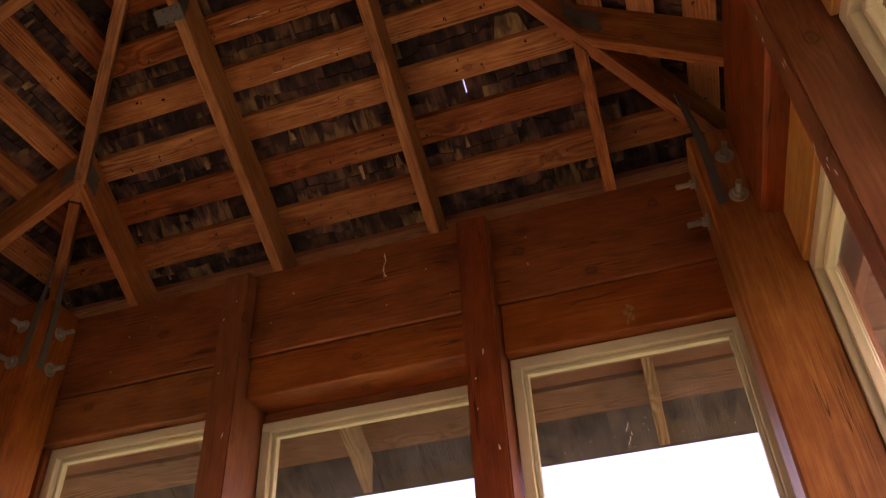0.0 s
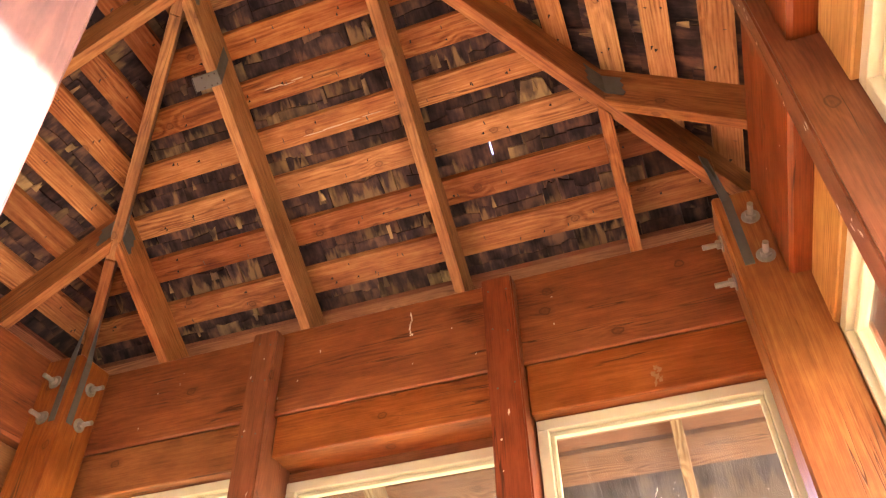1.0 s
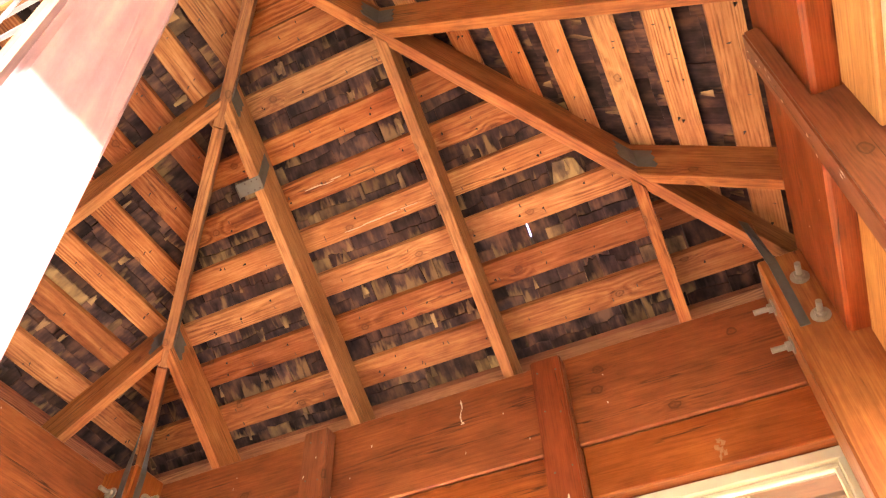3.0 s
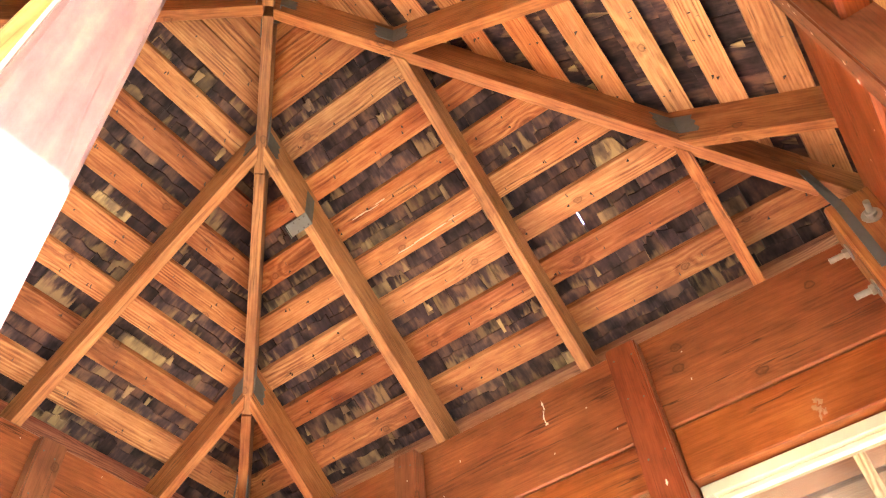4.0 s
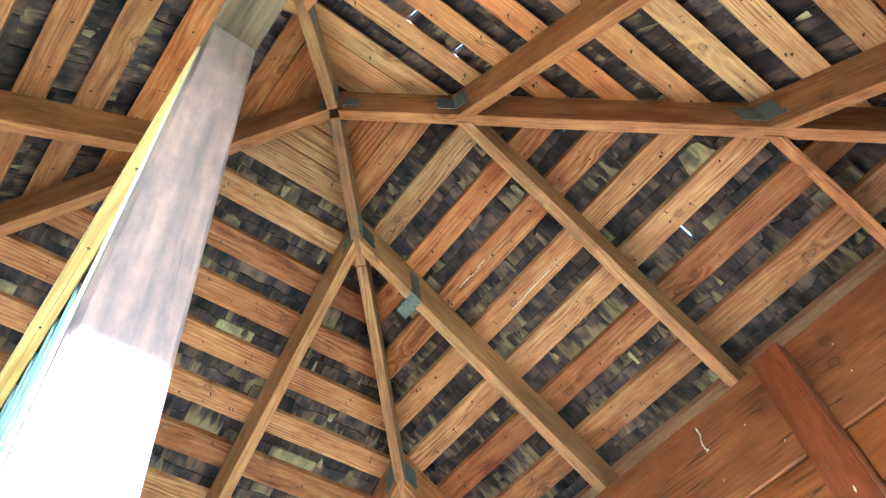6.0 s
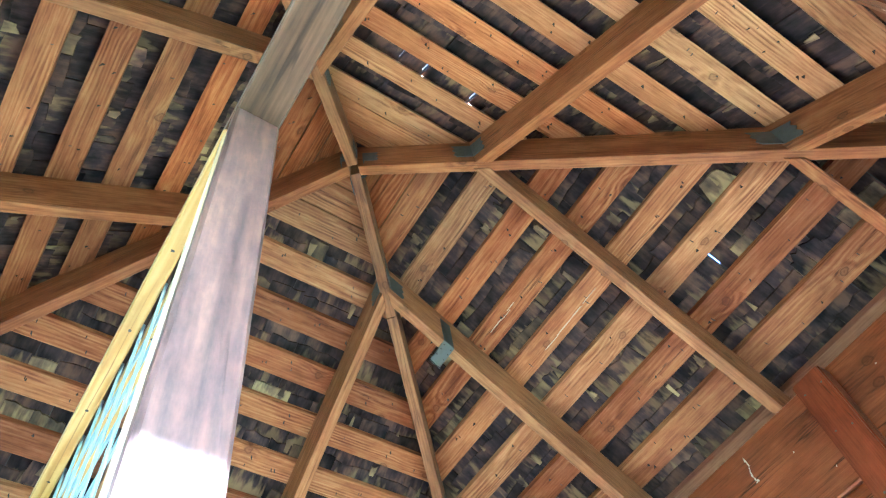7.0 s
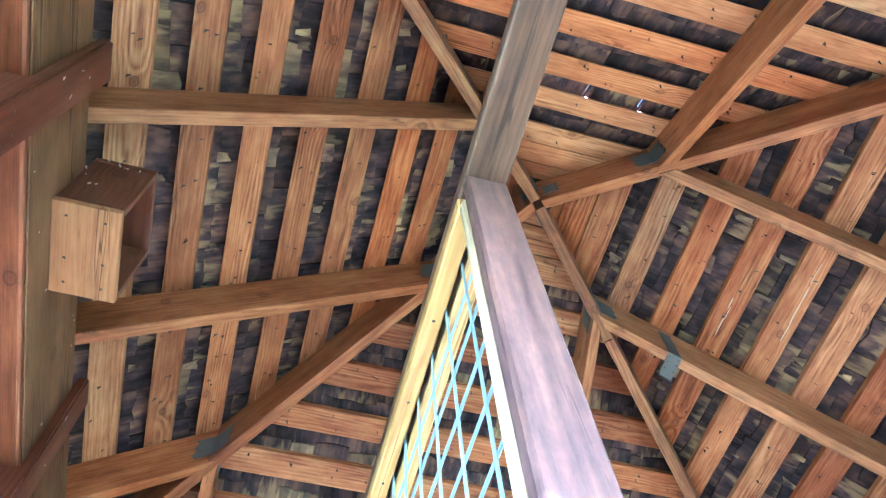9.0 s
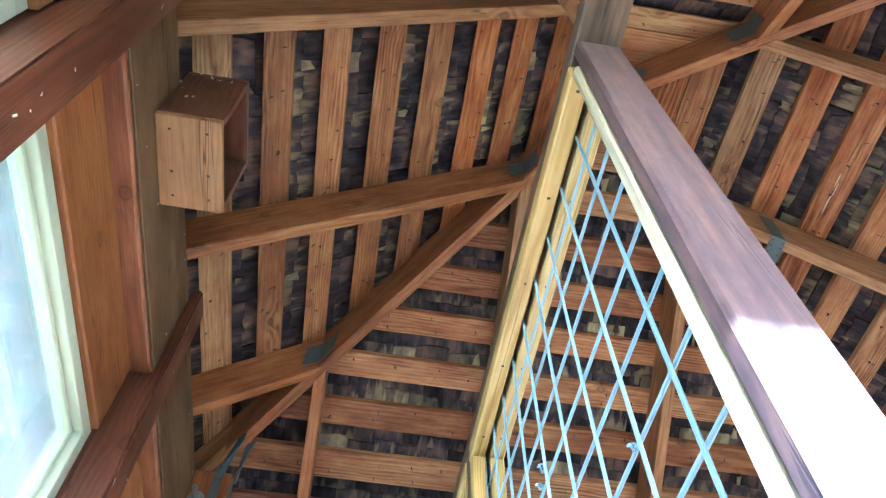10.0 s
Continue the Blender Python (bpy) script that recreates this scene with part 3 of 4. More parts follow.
PI = 1.142                               # inner faces of the corner posts
for k, (sx, sy) in enumerate(((1, 1), (-1, 1), (-1, -1), (1, -1))):
    P = empty("corner_post", "orange-brown timber corner post bolted to the wall beams", "post", "corner posts")
    x0, x1 = sorted((sx * PI, sx * 1.300))
    y0, y1 = sorted((sy * PI, sy * 1.300))
    if k == 0:                           # this one reaches out to the window
        x1 = 1.3295
    block("post", x0, x1, y0, y1, 0.0, 2.972, M_POST, P, None, "z", bevel=0.007)
    for z in (2.865, 2.72):
        bolt(P, (sx * 1.228, sy * PI, z), (0, -sy, 0))
        bolt(P, (sx * PI, sy * 1.228, z - 0.005), (-sx, 0, 0))
    # steel straps from the hip down both faces at the arris
    for d in ((0,) if k == 0 else (0, 1)):
        o, u = 0.026, 0.027
        if d == 0:
            a = [(sx * (PI + o), sy * (PI - 0.003), 2.70), (sx * (PI + o + u), sy * (PI - 0.003), 2.70), (sx * (PI + o + u), sy * PI, 2.70), (sx * (PI + o), sy * PI, 2.70)]
            c = [(1.148, 1.114, 3.13), (1.172, 1.138, 3.13), (1.170, 1.141, 3.13), (1.146, 1.117, 3.13)] if k == 0 else [(sx * 1.124, sy * 1.092, 3.10), (sx * 1.156, sy * 1.124, 3.10), (sx * 1.154, sy * 1.127, 3.10), (sx * 1.122, sy * 1.095, 3.10)]
        else:
            a = [(sx * (PI - 0.003), sy * (PI + o), 2.70), (sx * (PI - 0.003), sy * (PI + o + u), 2.70), (sx * PI, sy * (PI + o + u), 2.70), (sx * PI, sy * (PI + o), 2.70)]
            c = [(sx * 1.092, sy * 1.124, 3.10), (sx * 1.124, sy * 1.156, 3.10), (sx * 1.127, sy * 1.154, 3.10), (sx * 1.095, sy * 1.122, 3.10)]
        b = [Vector(p) + Vector((0, 0, 0.245)) for p in a]
        solid("strap", a, b, M_STEEL, P, "grey steel strap", bevel=0)
        solid("strap", b, [Vector(p) for p in c], M_STEEL, P, "grey steel strap", bevel=0)

# ---- roof ----
STRIPS = [(0.045, 0.120), (0.124, 0.212), (0.216, 0.300), (0.368, 0.441), (0.513, 0.586), (0.658, 0.732), (0.803, 0.872), (0.949, 1.018), (1.091, 1.166), (1.245, 1.325),
          (1.40, 1.475), (1.55, 1.62), (1.70, 1.77), (1.86, 2.015), (2.03, 2.14)]
CLOSER_STRIPS = STRIPS[:3] + [(0.368, 0.444), (0.496, 0.572), (0.640, 0.716), (0.780, 0.855), (0.927, 0.998), (1.067, 1.139), (1.212, 1.292)] + STRIPS[10:]
CRACKS = {"front": [(0.505, 1.03, 1.09, 0.007)], "right": [(-0.185, 0.452, 0.50, 0.009), (0.003, 0.455, 0.50, 0.007), (0.09, 0.455, 0.49, 0.004)], "back": [], "left": []}
rng = random.Random(7)


def slab(name, x0a, x1a, x0b, x1b, ya, yb, u0, u1, T, mat, parent, bevel=0.0, ragged=0.0, tilt=0.0):
    """A flat piece on the slope between the distances ya (upper) and yb, from height u0 to u1 over the rafters; its grain runs down the slope if ragged."""
    def p(x, y, u):
        return T @ Vector((x, y, rz(y, u)))
    if not ragged:
        return solid(name, [p(x0a, ya, u0), p(x0b, yb, u0), p(x0b, yb, u1), p(x0a, ya, u1)], [p(x1a, ya, u0), p(x1b, yb, u0), p(x1b, yb, u1), p(x1a, ya, u1)], mat, parent, bevel=bevel)
    # a split shake: butt at yb, uneven tip towards ya
    k = rng.randint(2, 4)
    outline = [(x0b, yb), (x1b, yb)] + [(x1a + (x0a - x1a) * i / k, ya + rng.uniform(-ragged, ragged)) for i in range(k + 1)]
    o = p((x0b + x1b) / 2, (ya + yb) / 2, u0)
    ex = (p(0, yb, u0) - p(0, ya, u0)).normalized()
    ey = (p(1, ya, u0) - p(0, ya, u0)).normalized()
    m = Matrix((ex, ey, ex.cross(ey))).transposed().to_4x4()
    m.translation = o
    inv = m.inverted()
    bm = bmesh.new()
    low = [bm.verts.new(inv @ p(x, y, u0 + tilt * (yb - y))) for x, y in outline]
    top = [bm.verts.new(inv @ p(x, y, u1 + tilt * (yb - y))) for x, y in outline]
    n = len(outline)
    bm.faces.new(low)
    bm.faces.new(top[::-1])
    for i in range(n):
        bm.faces.new((low[i], top[i], top[(i + 1) % n], low[(i + 1) % n]))
    bmesh.ops.recalc_face_normals(bm, faces=bm.faces)
    ob = part(name, bm, mat, None)
    ob.parent = parent
    ob.matrix_basis = m
    return ob


HIPS = empty("hip_rafters", "four orange-brown hip rafters meeting at the roof's peak", "roof frame", kind="structure")
for k, (sx, sy) in enumerate(((1, 1), (-1, 1), (-1, -1), (1, -1))):
    hw = 0.019 / math.sqrt(2)
    def hp(r, side, u):
        off = -0.006 if k == 0 else 0.0
        return Vector((sx * (r + side * hw) + off, sy * (r - side * hw) - off, rz(r, u)))
    breaks = (0.012, 0.357, 0.957, 1.18) if k == 1 else (0.012, 1.18)
    for q, (r0, r1) in enumerate(zip(breaks, breaks[1:])):
        r0, du = r0 + (0.003 if q else 0.0), 0.002 * (q % 2)
        solid("hip_rafter", [hp(r0, -1, du), hp(r0, 1, du), hp(r0, 1, 0.145), hp(r0, -1, 0.145)], [hp(r1, -1, du), hp(r1, 1, du), hp(r1, 1, 0.145), hp(r1, -1, 0.145)], M_RAFTER, HIPS, bevel=0.002)
    solid("hip_tail", [hp(1.18, -1, 0.03), hp(1.18, 1, 0.03), hp(1.18, 1, 0.145), hp(1.18, -1, 0.145)], [hp(2.2, -1, 0.03), hp(2.2, 1, 0.03), hp(2.2, 1, 0.145), hp(2.2, -1, 0.145)], M_RAFTER, HIPS, bevel=0.002)

for side, angle in SIDES.items():
    T = Matrix.Rotation(radians(angle), 4, "Z")
    R = empty("roof_" + side, "orange-brown rafters and spaced boards under dark cedar shakes", "roof", kind="structure")
    for a in JACKS:
        for sx in (-1, 1):
            x, y0, y1 = sx * a, a + 0.014, FACE[side] + 0.120
            foot = DRIFT[side].get(round(x, 3), 0.0)
            def jp(dx, y, u):
                return T @ Vector((x + dx + foot * (0.4 + 0.6 * (y - a) / (y1 - a)), y, rz(y, u)))
            # the upper end is cut along the hip
            A = [jp(-0.019, y0 - 0.019 * sx, 0), jp(0.019, y0 + 0.019 * sx, 0), jp(0.019, y0 + 0.019 * sx, DEPTH), jp(-0.019, y0 - 0.019 * sx, DEPTH)]
            B = [jp(-0.019, y1, 0), jp(0.019, y1, 0), jp(0.019, y1, DEPTH), jp(-0.019, y1, DEPTH)]
            solid("rafter", A, B, M_JACK, R, bevel=0.002)
            C = [jp(-0.019, y1, 0.02), jp(0.019, y1, 0.02), jp(0.019, y1, DEPTH), jp(-0.019, y1, DEPTH)]
            D = [jp(-0.019, 2.16, 0.02), jp(0.019, 2.16, 0.02), jp(0.019, 2.16, DEPTH), jp(-0.019, 2.16, DEPTH)]
            solid("rafter_tail", C, D, M_TAIL, R, bevel=0.002)
    strips = CLOSER_STRIPS if side in ("back", "right") else STRIPS
    for ya, yb in strips:
        g = 0.012 if ya > 0.32 else 0.0
        slab("sheathing_strip", -ya + g, ya - g, -yb + g, yb - g, ya, yb, DEPTH + 0.001, DEPTH + 0.019, T, M_EAVE if ya > 1.35 else M_BRIGHTSTRIP if side == "right" else M_STRIP, R, bevel=0.0015)
    # shakes in the spaces between the strips
    gaps = [(strips[i][1], strips[i + 1][0]) for i in range(2, len(strips) - 1)] + [(2.14, EAVE)]
    for g0, g1 in gaps:
        w = g1 - g0
        cr = [c for c in CRACKS[side] if g0 - 0.03 < (c[1] + c[2]) / 2 < g1 + 0.03]
        x = -g1 - 0.03
        while x < g1 + 0.03:
            step = rng.choice((0.075, 0.095, 0.12, 0.14, 0.17)) * rng.uniform(0.85, 1.2)
            if g0 > 1.35:
                step *= 2.2
            x2 = x + step
            for c in cr:
                if x < c[0] < x2 + 0.02:
                    x2 = c[0] - c[3] / 2
            u = DEPTH + 0.030 + rng.uniform(-0.003, 0.003)
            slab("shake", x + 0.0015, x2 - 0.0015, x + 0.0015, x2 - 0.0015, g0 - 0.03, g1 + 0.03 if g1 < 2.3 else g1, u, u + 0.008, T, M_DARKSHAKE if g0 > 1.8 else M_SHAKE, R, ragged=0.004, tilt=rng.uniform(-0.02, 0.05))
            x = x2 if not any(abs(x2 - (c[0] - c[3] / 2)) < 1e-6 for c in cr) else x2 + next(c[3] for c in cr if abs(x2 - (c[0] - c[3] / 2)) < 1e-6)
        if g0 > 1.35:
            continue
        x = -g1 - 0.02
        while x < g1 + 0.02:
            step = rng.choice((0.06, 0.09, 0.12, 0.15, 0.18)) * rng.uniform(0.8, 1.2)
            if any(x - 0.02 < c[0] < x + step + 0.02 for c in cr) or rng.random() < 0.12:
                x += step
                continue
            f = rng.choice((0.28, 0.32, 0.34, 0.36, 0.4, 0.44, 0.7)) * rng.uniform(0.85, 1.1)
            u = DEPTH + 0.021 + rng.uniform(0, 0.003)
            taper = rng.uniform(0, 0.25) * step if f > 0.5 else 0.0
            slab("shake", x + 0.001 + taper, x + step - 0.001 - taper * rng.random(), x + 0.001, x + step - 0.001, g1 - f * w, g1 + 0.02, u, u + 0.005, T, M_TIP if rng.random() < 0.13 else M_SHAKE, R, ragged=0.005 if f < 0.5 else 0.012, tilt=0.02)
            x += step
    for g0, g1 in gaps[:8]:
        for q in range(int(g1 * 6)):
            x, w = rng.uniform(-g1, g1), rng.uniform(0.006, 0.017)
            if any(abs(x - c[0]) < 0.04 for c in CRACKS[side]):
                continue
            y0 = rng.uniform(g0 + 0.01, g1 - 0.03)
            u = DEPTH + 0.017
            hgt = rng.uniform(0.02, 0.045)
            narrow = rng.choice((0.15, 0.4, 0.8, 1.5, 2.2))
            w *= 1.0 if narrow < 1 else 0.55
            slab("splinter", x - w * narrow, x + w * narrow, x - w, x + w, y0, y0 + hgt, u, u + 0.003, T, M_TIP, R, ragged=0.006, tilt=0.03)
    # the outer courses close the roof, but for the split places
    bm = bmesh.new()
    def outer(x0a, x1a, x0b, x1b, ya, yb):
        vs = [T @ Vector((xx, yy, rz(yy, uu))) for uu in (DEPTH + 0.046, DEPTH + 0.056) for xx, yy in ((x0a, ya), (x1a, ya), (x1b, yb), (x0b, yb))]
        v = [bm.verts.new(p) for p in vs]
        for f in ((0, 1, 2, 3), (7, 6, 5, 4), (0, 4, 5, 1), (1, 5, 6, 2), (2, 6, 7, 3), (3, 7, 4, 0)):
            bm.faces.new([v[i] for i in f])
    rows = sorted({0.0, EAVE + 0.03} | {v for c in CRACKS[side] for v in (c[1], c[2])})
    for ya, yb in zip(rows, rows[1:]):
        cuts = sorted((c[0] - c[3] / 2, c[0] + c[3] / 2) for c in CRACKS[side] if c[1] <= ya + 1e-6 and c[2] >= yb - 1e-6)
        edges = [(-ya, -yb)] + [e for c in cuts for e in ((c[0], c[0]), (c[1], c[1]))] + [(ya, yb)]
        for (l0, l1), (r0, r1) in zip(edges[::2], edges[1::2]):
            outer(l0, r0, l1, r1, ya, yb)
    bmesh.ops.recalc_face_normals(bm, faces=bm.faces)
    part("outer_courses", bm, M_FELT, R, "weathered dark outer shakes")
    # nail points that come through the boards
    bm = bmesh.new()
    for ya, yb in strips[2:10]:
        x = -yb + 0.05
        while x < yb - 0.05:
            for q in range(rng.randint(1, 2)):
                xx, yy = x + rng.uniform(-0.012, 0.012), rng.uniform(ya + 0.012, yb - 0.012)
                s, h = rng.uniform(0.0009, 0.0015), rng.uniform(0.004, 0.010)
                lean = rng.uniform(-0.008, 0.008)
                base = [T @ Vector((xx + dx * s, yy + dy * s * 3, rz(yy + dy * s * 3, DEPTH + 0.001))) for dx, dy in ((-1, -1), (1, -1), (1, 1), (-1, 1))]
                tip = bm.verts.new(T @ Vector((xx + lean, yy + lean, rz(yy, DEPTH - h))))
                v = [bm.verts.new(p) for p in base]
                for i in range(4):
                    bm.faces.new((v[i], v[(i + 1) % 4], tip))
            x += rng.uniform(0.08, 0.19)
    tagged(part("nail_points", bm, M_NAIL, R, "dark nail points through the boards"), kind="stuff")


# ---- steel angle plates where the rafters meet ----
def angle_plate(at, d1, d2, up, size=0.070, height=0.088):
    """A bent plate: one leaf along d1, the other along d2, with toothed edges and nail heads."""
    A = empty("angle_plate", "grey galvanised steel framing angle nailed at a rafter joint", "bracket", "framing angles", at=at)
    up = Vector(up).normalized()
    for d in (Vector(d1).normalized(), Vector(d2).normalized()):
        nrm = d.cross(up).normalized()
        bm = bmesh.new()
        n = 5
        outline = [(0, 0)] + [(size * (0.9 + (0.1 if i % 2 else -0.06)), height * i / n) for i in range(n + 1)] + [(0, height)]
        lo = [bm.verts.new(d * x + up * y - nrm * 0.0012) for x, y in outline]
        hi = [bm.verts.new(d * x + up * y + nrm * 0.0012) for x, y in outline]
        bm.faces.new(lo)
        bm.faces.new(hi[::-1])
        for i in range(len(outline)):
            j = (i + 1) % len(outline)
            bm.faces.new((lo[i], hi[i], hi[j], lo[j]))
        for i in range(2):
            for j in range(2):
                c = d * size * (0.3 + 0.4 * i) + up * height * (0.25 + 0.5 * j)
                r = bmesh.ops.create_icosphere(bm, subdivisions=1, radius=0.003)
                bmesh.ops.translate(bm, verts=r["verts"], vec=c)
        bmesh.ops.recalc_face_normals(bm, faces=bm.faces)
        ob = part("leaf", bm, M_STEEL, None)
        ob.parent = A
    return A


for sx, sy in ((1, 1), (-1, 1), (-1, -1), (1, -1)):
    for a in JACKS:
        for swap in (0, 1):
            # corner on the peak side of each jack rafter, where it meets the hip
            c = a - 0.019
            if swap == 0:
                p, d2 = (c - 0.003, c + 0.027, 0), Vector((0, 1, -SLOPE))
            else:
                p, d2 = (c + 0.027, c - 0.003, 0), Vector((1, 0, -SLOPE))
            r = (p[0] + p[1]) / 2
            d1 = Vector((-1, -1, 2 * SLOPE * 0.5))
            q = Vector((sx * p[0], sy * p[1], rz(r, 0.018)))
            f = Vector((sx, sy, 1))
            angle_plate(q, d1 * f, d2 * f, (0, 0, 1))
for sx, sy in ((1, 1), (-1, 1), (-1, -1), (1, -1)):
    angle_plate((sx * 0.045, sy * 0.012, rz(0.03, 0.016)), Vector((sx, sy, -SLOPE)), Vector((-sx, sy, -SLOPE * 0.2)), (0, 0, 1), 0.062, 0.066)

PLATE = empty("splice_plate", "grey steel splice plate under a rafter of the front slope", "bracket", at=(-0.3, 0.55, rz(0.55)))
def pl(x, y, u):
    return (x, y, rz(y, u))
for name, x0, x1, u0, u1 in (("strap_plate", -0.380, -0.2822, -0.0035, -0.001), ("side_leaf", -0.2855, -0.283, -0.002, 0.11)):
    leaf = solid(name, [pl(x0, 0.526, u0), pl(x0, 0.566, u0), pl(x0, 0.566, u1), pl(x0, 0.526, u1)],
                 [pl(x1, 0.526, u0), pl(x1, 0.566, u0), pl(x1, 0.566, u1), pl(x1, 0.526, u1)], M_STEEL, PLATE, bevel=0.0008)
solid("turned_edge", [pl(-0.384, 0.529, -0.0045), pl(-0.384, 0.569, -0.0045), pl(-0.384, 0.569, 0.012), pl(-0.384, 0.529, 0.012)],
      [pl(-0.3815, 0.529, -0.0045), pl(-0.3815, 0.569, -0.0045), pl(-0.3815, 0.569, 0.012), pl(-0.3815, 0.529, 0.012)], M_STEEL, PLATE, bevel=0.0006)

# ---- timber screen with lattice ----
SCR = empty("lattice_screen", "dark glossy timber screen with yellow battens and pale blue lattice", "screen", at=(0.57, -0.5, 0))
SY0, SY1, SZ = -0.531, -0.468, 2.385
block("top_rail", -1.30, 1.276, SY0, SY1, SZ, SZ + 0.042, M_RAIL, SCR, None, "x", "dark glossy top rail", bevel=0.003)
RACK = 0.058                             # the screen is out of square: its uprights lean


def upright(name, x0, x1, y0, y1, z0, z1, mat, label, bevel):
    a, b = (SZ - z0) * RACK, (SZ - z1) * RACK
    return solid(name, [(x0 + a, y0, z0), (x1 + a, y0, z0), (x1 + a, y1, z0), (x0 + a, y1, z0)], [(x0 + b, y0, z1), (x1 + b, y0, z1), (x1 + b, y1, z1), (x0 + b, y1, z1)], mat, SCR, label, bevel)


for px in (0.553, -0.275):
    upright("post", px + (0.013 if px > 0 else 0.0), px + 0.035, SY0, SY1, 0.0, SZ - 0.002, M_FRAMEWOOD, "dark glossy upright", 0.004)
for x0, x1 in ((-0.238, 0.551), (-1.12, -0.277)):
    for y0, y1 in ((SY0 - 0.002, SY0 + 0.025), (SY0 + 0.034, SY1)):
        block("batten", x0, x1, y0, y1, SZ - 0.040, SZ - 0.002, M_YELLOW, SCR, None, "x", "yellow pine batten", bevel=0.003)
        for xx in ((x0, x0 + 0.026), (x1 - 0.005, x1 + 0.013) if x1 > 0 else (x1 - 0.026, x1)):
            # the right upright takes the colour with the glare painted in
            upright("batten", xx[0], xx[1], y0 + 0.001, y1 - 0.001, 0.1, SZ - 0.042, M_GLAREPINE if xx[1] > 0.5 else M_YELLOW, "yellow pine batten with glare painted in" if xx[1] > 0.5 else "yellow pine batten", 0.003)
# welded mesh of round wire, the upright wires in front
def wire(a, b, r=0.0024):
    a, b = Vector(a), Vector(b)
    d = (b - a).normalized()
    u = d.cross(Vector((0, 1, 0))).normalized()
    v = d.cross(u)
    ring = [u * (r * math.cos(k * math.pi / 4)) + v * (r * math.sin(k * math.pi / 4)) for k in range(8)]
    return solid("mesh_wire", [a + q for q in ring], [b + q for q in ring], M_LATTICE, SCR, bevel=0)


for x0, x1 in ((-0.235, 0.544), (-1.12, -0.289)):
    z0, z1 = 0.9, SZ - 0.018
    x1 += 0.02 if x1 > 0 else 0.0
    for k in range(-2, 22):
        x = 0.4925 - 0.0862 * k
        lean = 0.072
        xa, xb = x + (1.91 - z0) * lean, x + (1.91 - z1) * lean
        if x0 < min(xa, xb) and x + 0.04 < x1:
            wire((xa, SY0 + 0.0285, z0), (xb, SY0 + 0.0285, z1))
    for k in range(-10, 8):
        z = 1.839 + 0.0905 * k
        if z0 < z < z1:
            wire((x0, SY0 + 0.0345, z), (x1, SY0 + 0.0345, z))

def wire_tie(x, z, size):
    """A twist of thin wire knotted round a crossing of the mesh."""
    bm = bmesh.new()
    rings = []
    for k in range(29):
        w = k / 28 * 5 * math.pi
        c = Vector((x + size * math.cos(w) * (1 - k / 60), SY0 + 0.0265 + 0.004 * math.sin(w * 0.7), z + size * math.sin(w) * 0.7 + size * (k / 28 - 0.5)))
        rings.append([bm.verts.new(c + Vector((0.0013 * math.cos(q), 0.0013 * math.sin(q), 0.0009 * math.cos(q + w)))) for q in (0, 1.57, 3.14, 4.71)])
    for a, b in zip(rings, rings[1:]):
        for q in range(4):
            bm.faces.new((a[q], a[(q + 1) % 4], b[(q + 1) % 4], b[q]))
    bmesh.ops.recalc_face_normals(bm, faces=bm.faces)
    ob = part("wire_tie", bm, M_LATTICE, None, "twisted pale wire tie")
    ob.parent = SCR
    ob.matrix_parent_inverse = parent_world(SCR).inverted()


for x, z, size in ((0.130, 2.033, 0.006), (0.402, 1.831, 0.004), (0.112, 2.018, 0.004)):
    wire_tie(x, z, size)

# ---- open box on the back beam ----
BOX = empty("wall_box", "open brown wooden box screwed to the wall beam", "box", at=(0.08, -1.254, 2.78))
bx0, bx1, by0, by1, bz0, bz1 = -0.032, 0.187, -1.254, -1.117, 2.779, 3.018
t = 0.018
block("bottom_board", bx0, bx1, by0, by1, bz0, bz0 + t, M_PLANK, BOX, None, "x", "paler orange board")
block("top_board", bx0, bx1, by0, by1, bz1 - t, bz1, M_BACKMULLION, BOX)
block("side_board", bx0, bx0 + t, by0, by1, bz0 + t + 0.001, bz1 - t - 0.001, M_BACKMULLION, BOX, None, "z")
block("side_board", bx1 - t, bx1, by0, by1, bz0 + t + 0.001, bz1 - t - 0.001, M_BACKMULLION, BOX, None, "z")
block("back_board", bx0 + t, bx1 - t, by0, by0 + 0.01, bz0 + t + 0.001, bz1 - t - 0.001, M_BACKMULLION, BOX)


# ---- small marks: bird droppings and nail heads ----
def blobs(name, spots, material, parent, label, ragged=(0.65, 1.2)):
    """Flat irregular spots: place, out direction, length direction, half length, half width."""
    bm = bmesh.new()
    for at, out, along, a, b in spots:
        out, along = Vector(out).normalized(), Vector(along).normalized()
        side = out.cross(along).normalized()
        along = side.cross(out)
        n = 13
        c = bm.verts.new(Vector(at) + out * 0.0012)
        ring = []
        for k in range(n):
            w = k * 2 * math.pi / n
            f = rng.uniform(*ragged)
            ring.append(bm.verts.new(Vector(at) + along * (a * f * math.cos(w)) + side * (b * f * math.sin(w)) + out * 0.0002))
        for k in range(n):
            bm.faces.new((c, ring[k], ring[(k + 1) % n]))
    bmesh.ops.recalc_face_normals(bm, faces=bm.faces)
    ob = part(name, bm, material, None, label)
    ob.parent = parent
    ob.matrix_parent_inverse = parent_world(parent).inverted()
    return tagged(ob, kind="stuff")


def scar(y, x0, x1, w):
    return (Vector(((x0 + x1) / 2, y, rz(y, DEPTH + 0.0004))), (0, -SLOPE, -1), (1, 0, 0), (x1 - x0) / 2, w)


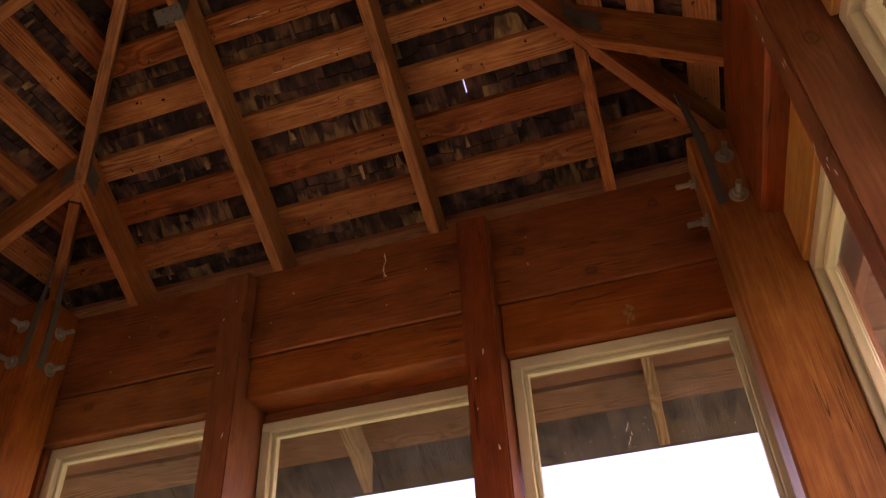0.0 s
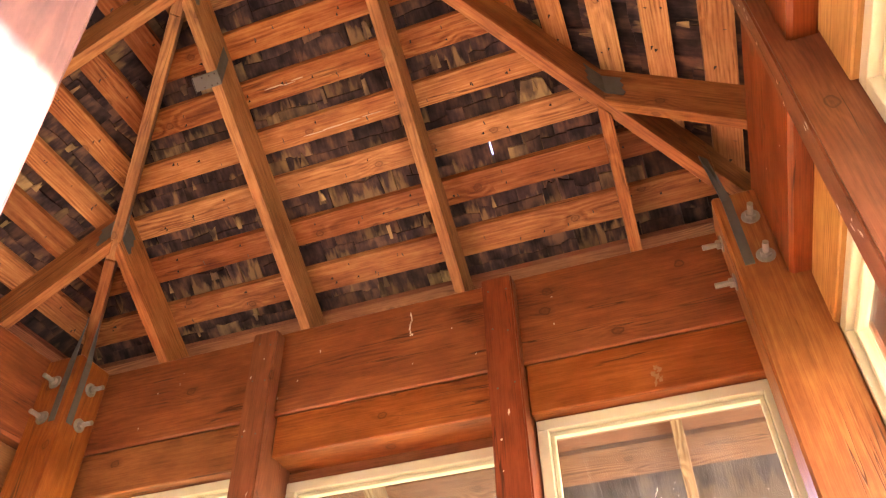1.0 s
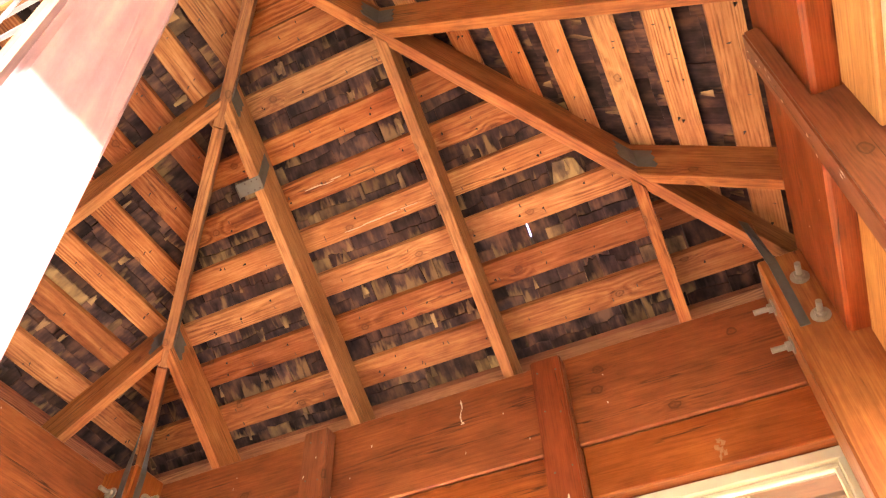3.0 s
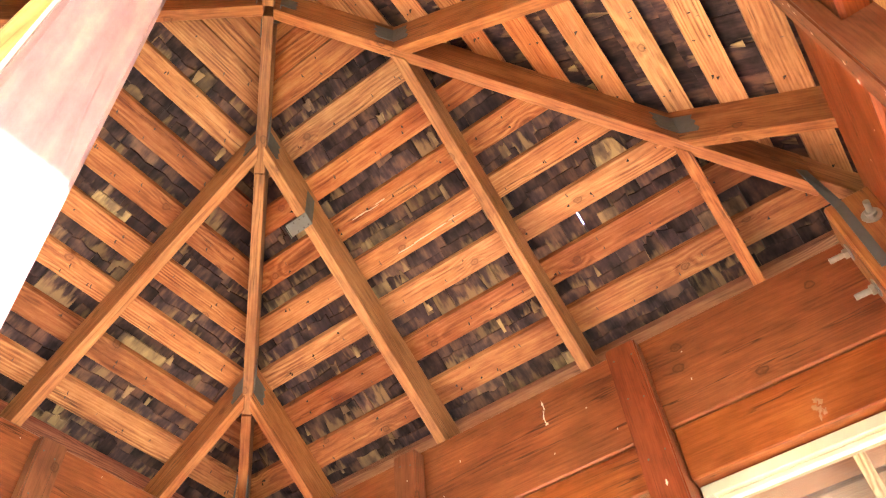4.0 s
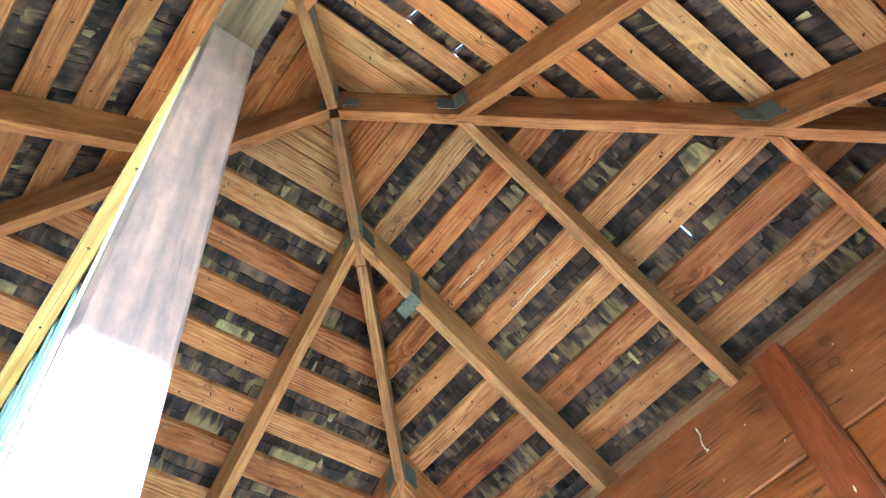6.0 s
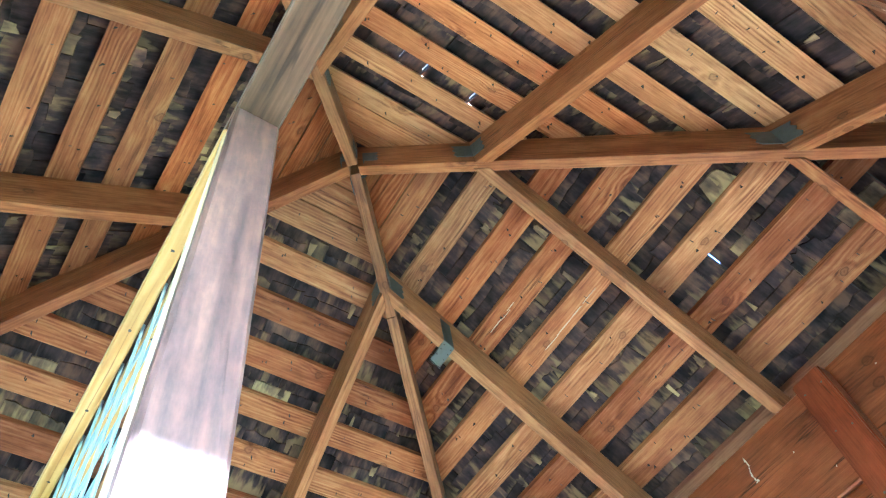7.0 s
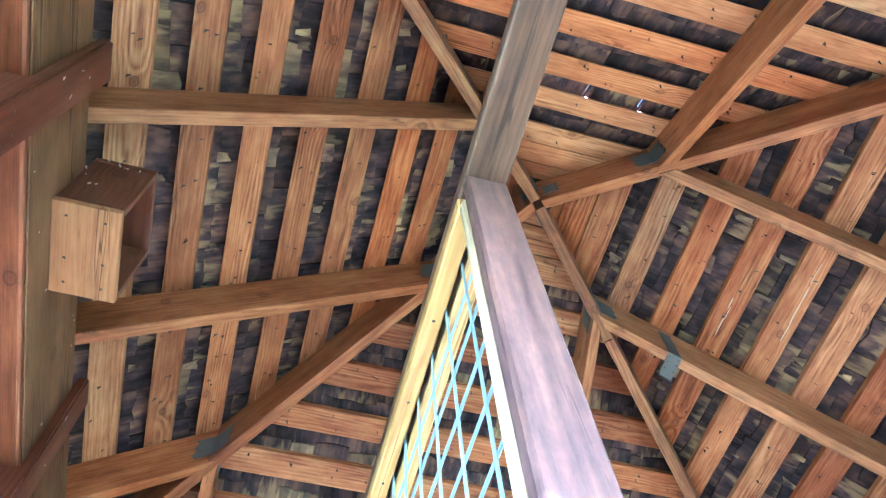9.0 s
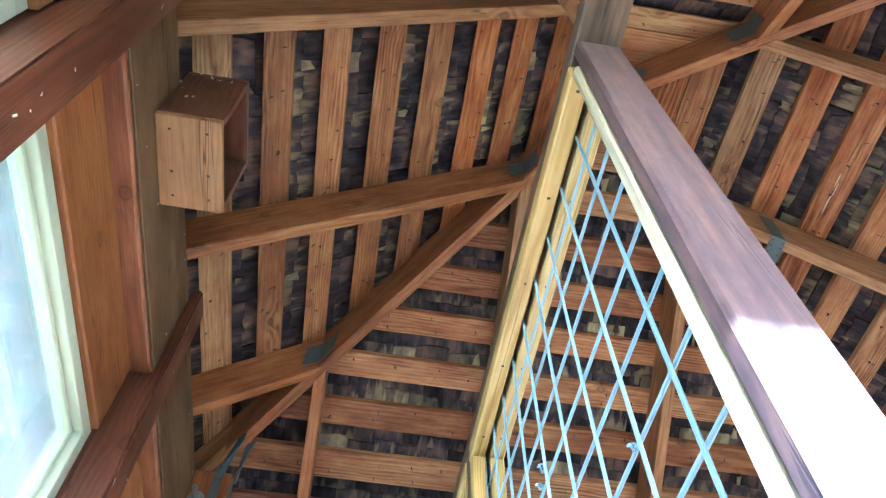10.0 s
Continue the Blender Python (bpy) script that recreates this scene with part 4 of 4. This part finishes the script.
blobs("split_scars", [scar(y, x, x + w, h) for y, x, w, h in ((0.692, -0.203, 0.07, 0.0026), (0.695, -0.145, 0.06, 0.0018), (0.690, -0.10, 0.055, 0.0022), (0.852, -0.125, 0.09, 0.0020), (0.850, -0.05, 0.10, 0.0028), (0.849, 0.03, 0.08, 0.0024), (0.847, 0.10, 0.084, 0.0018))], plain("fresh_split_wood", (0.62, 0.48, 0.33), 0.6), bpy.data.objects["roof_front"], "pale fresh splits in the boards")
M_SCRAPE = plain("scraped_wood", (0.38, 0.175, 0.066), 0.7)
WALLS = {side: bpy.data.objects["wall_" + side] for side in SIDES}
for side, angle in SIDES.items():
    T = Matrix.Rotation(radians(angle), 4, "Z")
    R3 = T.to_3x3()
    H = FACE[side]
    spots, heads = [], []
    many = {"front": 1, "right": 4, "back": 2, "left": 1}[side]
    MF = MULLIONS[side][0]
    for x0, x1 in MULLIONS[side][1:]:
        x0, x1 = x0 + 0.008, x1 - 0.008
        for q in range(4 * many):
            z = rng.uniform(2.15, 2.93)
            spots.append((T @ Vector((rng.uniform(x0, x1), MF - 0.0002, z)), R3 @ Vector((0, -1, 0)), R3 @ Vector((rng.uniform(-0.5, 0.5), 0, 1)), rng.uniform(0.003, 0.011), rng.uniform(0.0015, 0.004)))
        for z in (2.90, 2.745, 2.55):
            for xx in (x0 + 0.018, x1 - 0.018):
                heads.append((T @ Vector((xx + rng.uniform(-0.006, 0.006), MF - 0.0003, z + rng.uniform(-0.012, 0.012))), R3 @ Vector((0, -1, 0)), R3 @ Vector((0, 0, 1)), 0.0035, 0.0035))
    for q in range(14):
        spots.append((T @ Vector((rng.uniform(-1.1, 1.1), H - 0.0014, rng.uniform(2.69, 2.96))), R3 @ Vector((0, -1, 0)), R3 @ Vector((0, 0, 1)), rng.uniform(0.002, 0.006), rng.uniform(0.0012, 0.003)))
    if side == "front":
        for q in range(7):
            spots.append((Vector((0.11 + 0.004 * math.sin(q), H - 0.0004, 2.93 - q * 0.012)), (0, -1, 0), (0, 0, 1), 0.009, 0.0028))
        spots.append((Vector((0.112, H - 0.0004, 2.845)), (0, -1, 0), (0, 0, 1), 0.006, 0.006))
        hl = H + RECESS[side] - 0.0006
        scrape = [(Vector((0.868 + 0.010 * math.sin(q * 2.1), hl, 2.545 - q * 0.010)), (0, -1, 0), (0.3, 0, 1), 0.010, 0.010 - 0.0012 * q) for q in range(6)]
        blobs("scrape", scrape, M_SCRAPE, WALLS[side], "pale scraped patch", (0.4, 1.4))
        smear = [(Vector((0.790 + 0.006 * (q % 3), H + 0.070, 2.165 + q * 0.013)), (0, -1, 0), (0.4 - 0.2 * (q % 3), 0, 1), 0.008, 0.0012) for q in range(5)]
        smear += [(Vector((rng.uniform(0.58, 1.08), H + 0.070, rng.uniform(2.05, 2.25))), (0, -1, 0), (0.3, 0, 1), rng.uniform(0.0008, 0.0018), 0.0008) for q in range(18)]
        blobs("smear", smear, M_DROPPING, WALLS[side], "dried white splashes on the glass")
    blobs("droppings", spots, M_DROPPING, WALLS[side], "dried white bird droppings", (0.35, 1.3))
    blobs("nail_heads", heads, M_STEEL, WALLS[side], "small steel nail heads")
spots = []
for q in range(9):
    spots.append((Vector((bx1 + 0.0004, rng.uniform(by0, by1), rng.uniform(bz0 + 0.02, bz1))), (1, 0, 0), (0, rng.uniform(-1, 1), 1), rng.uniform(0.003, 0.012), rng.uniform(0.0015, 0.004)))
blobs("droppings", spots, M_DROPPING, BOX, "dried white bird droppings")
heads = [(Vector((x, y, bz0 - 0.0004)), (0, 0, -1), (1, 0, 0), 0.0035, 0.0035) for x in (bx0 + 0.03, (bx0 + bx1) / 2 - 0.02, bx1 - 0.03) for y in (by0 + 0.03, by1 - 0.03)]
blobs("screw_heads", heads, M_NAIL, BOX, "dark screw heads")
heads = [(Vector((x, y, SZ - 0.0404)), (0, 0, -1), (1, 0, 0), 0.0028, 0.0028) for x in (0.53, 0.36, 0.20, 0.02, -0.16) for y in (SY0 + 0.012, SY0 + 0.047)]
blobs("screw_heads", heads, M_NAIL, SCR, "dark screw heads")
heads = [(Vector(pl(x, y, -0.0038)), (0, -SLOPE, -1), (1, 0, 0), 0.003, 0.003) for x in (-0.345, -0.318, -0.296) for y in (0.533, 0.560)]
blobs("nail_heads", heads, M_NAIL, PLATE, "dark nail heads")
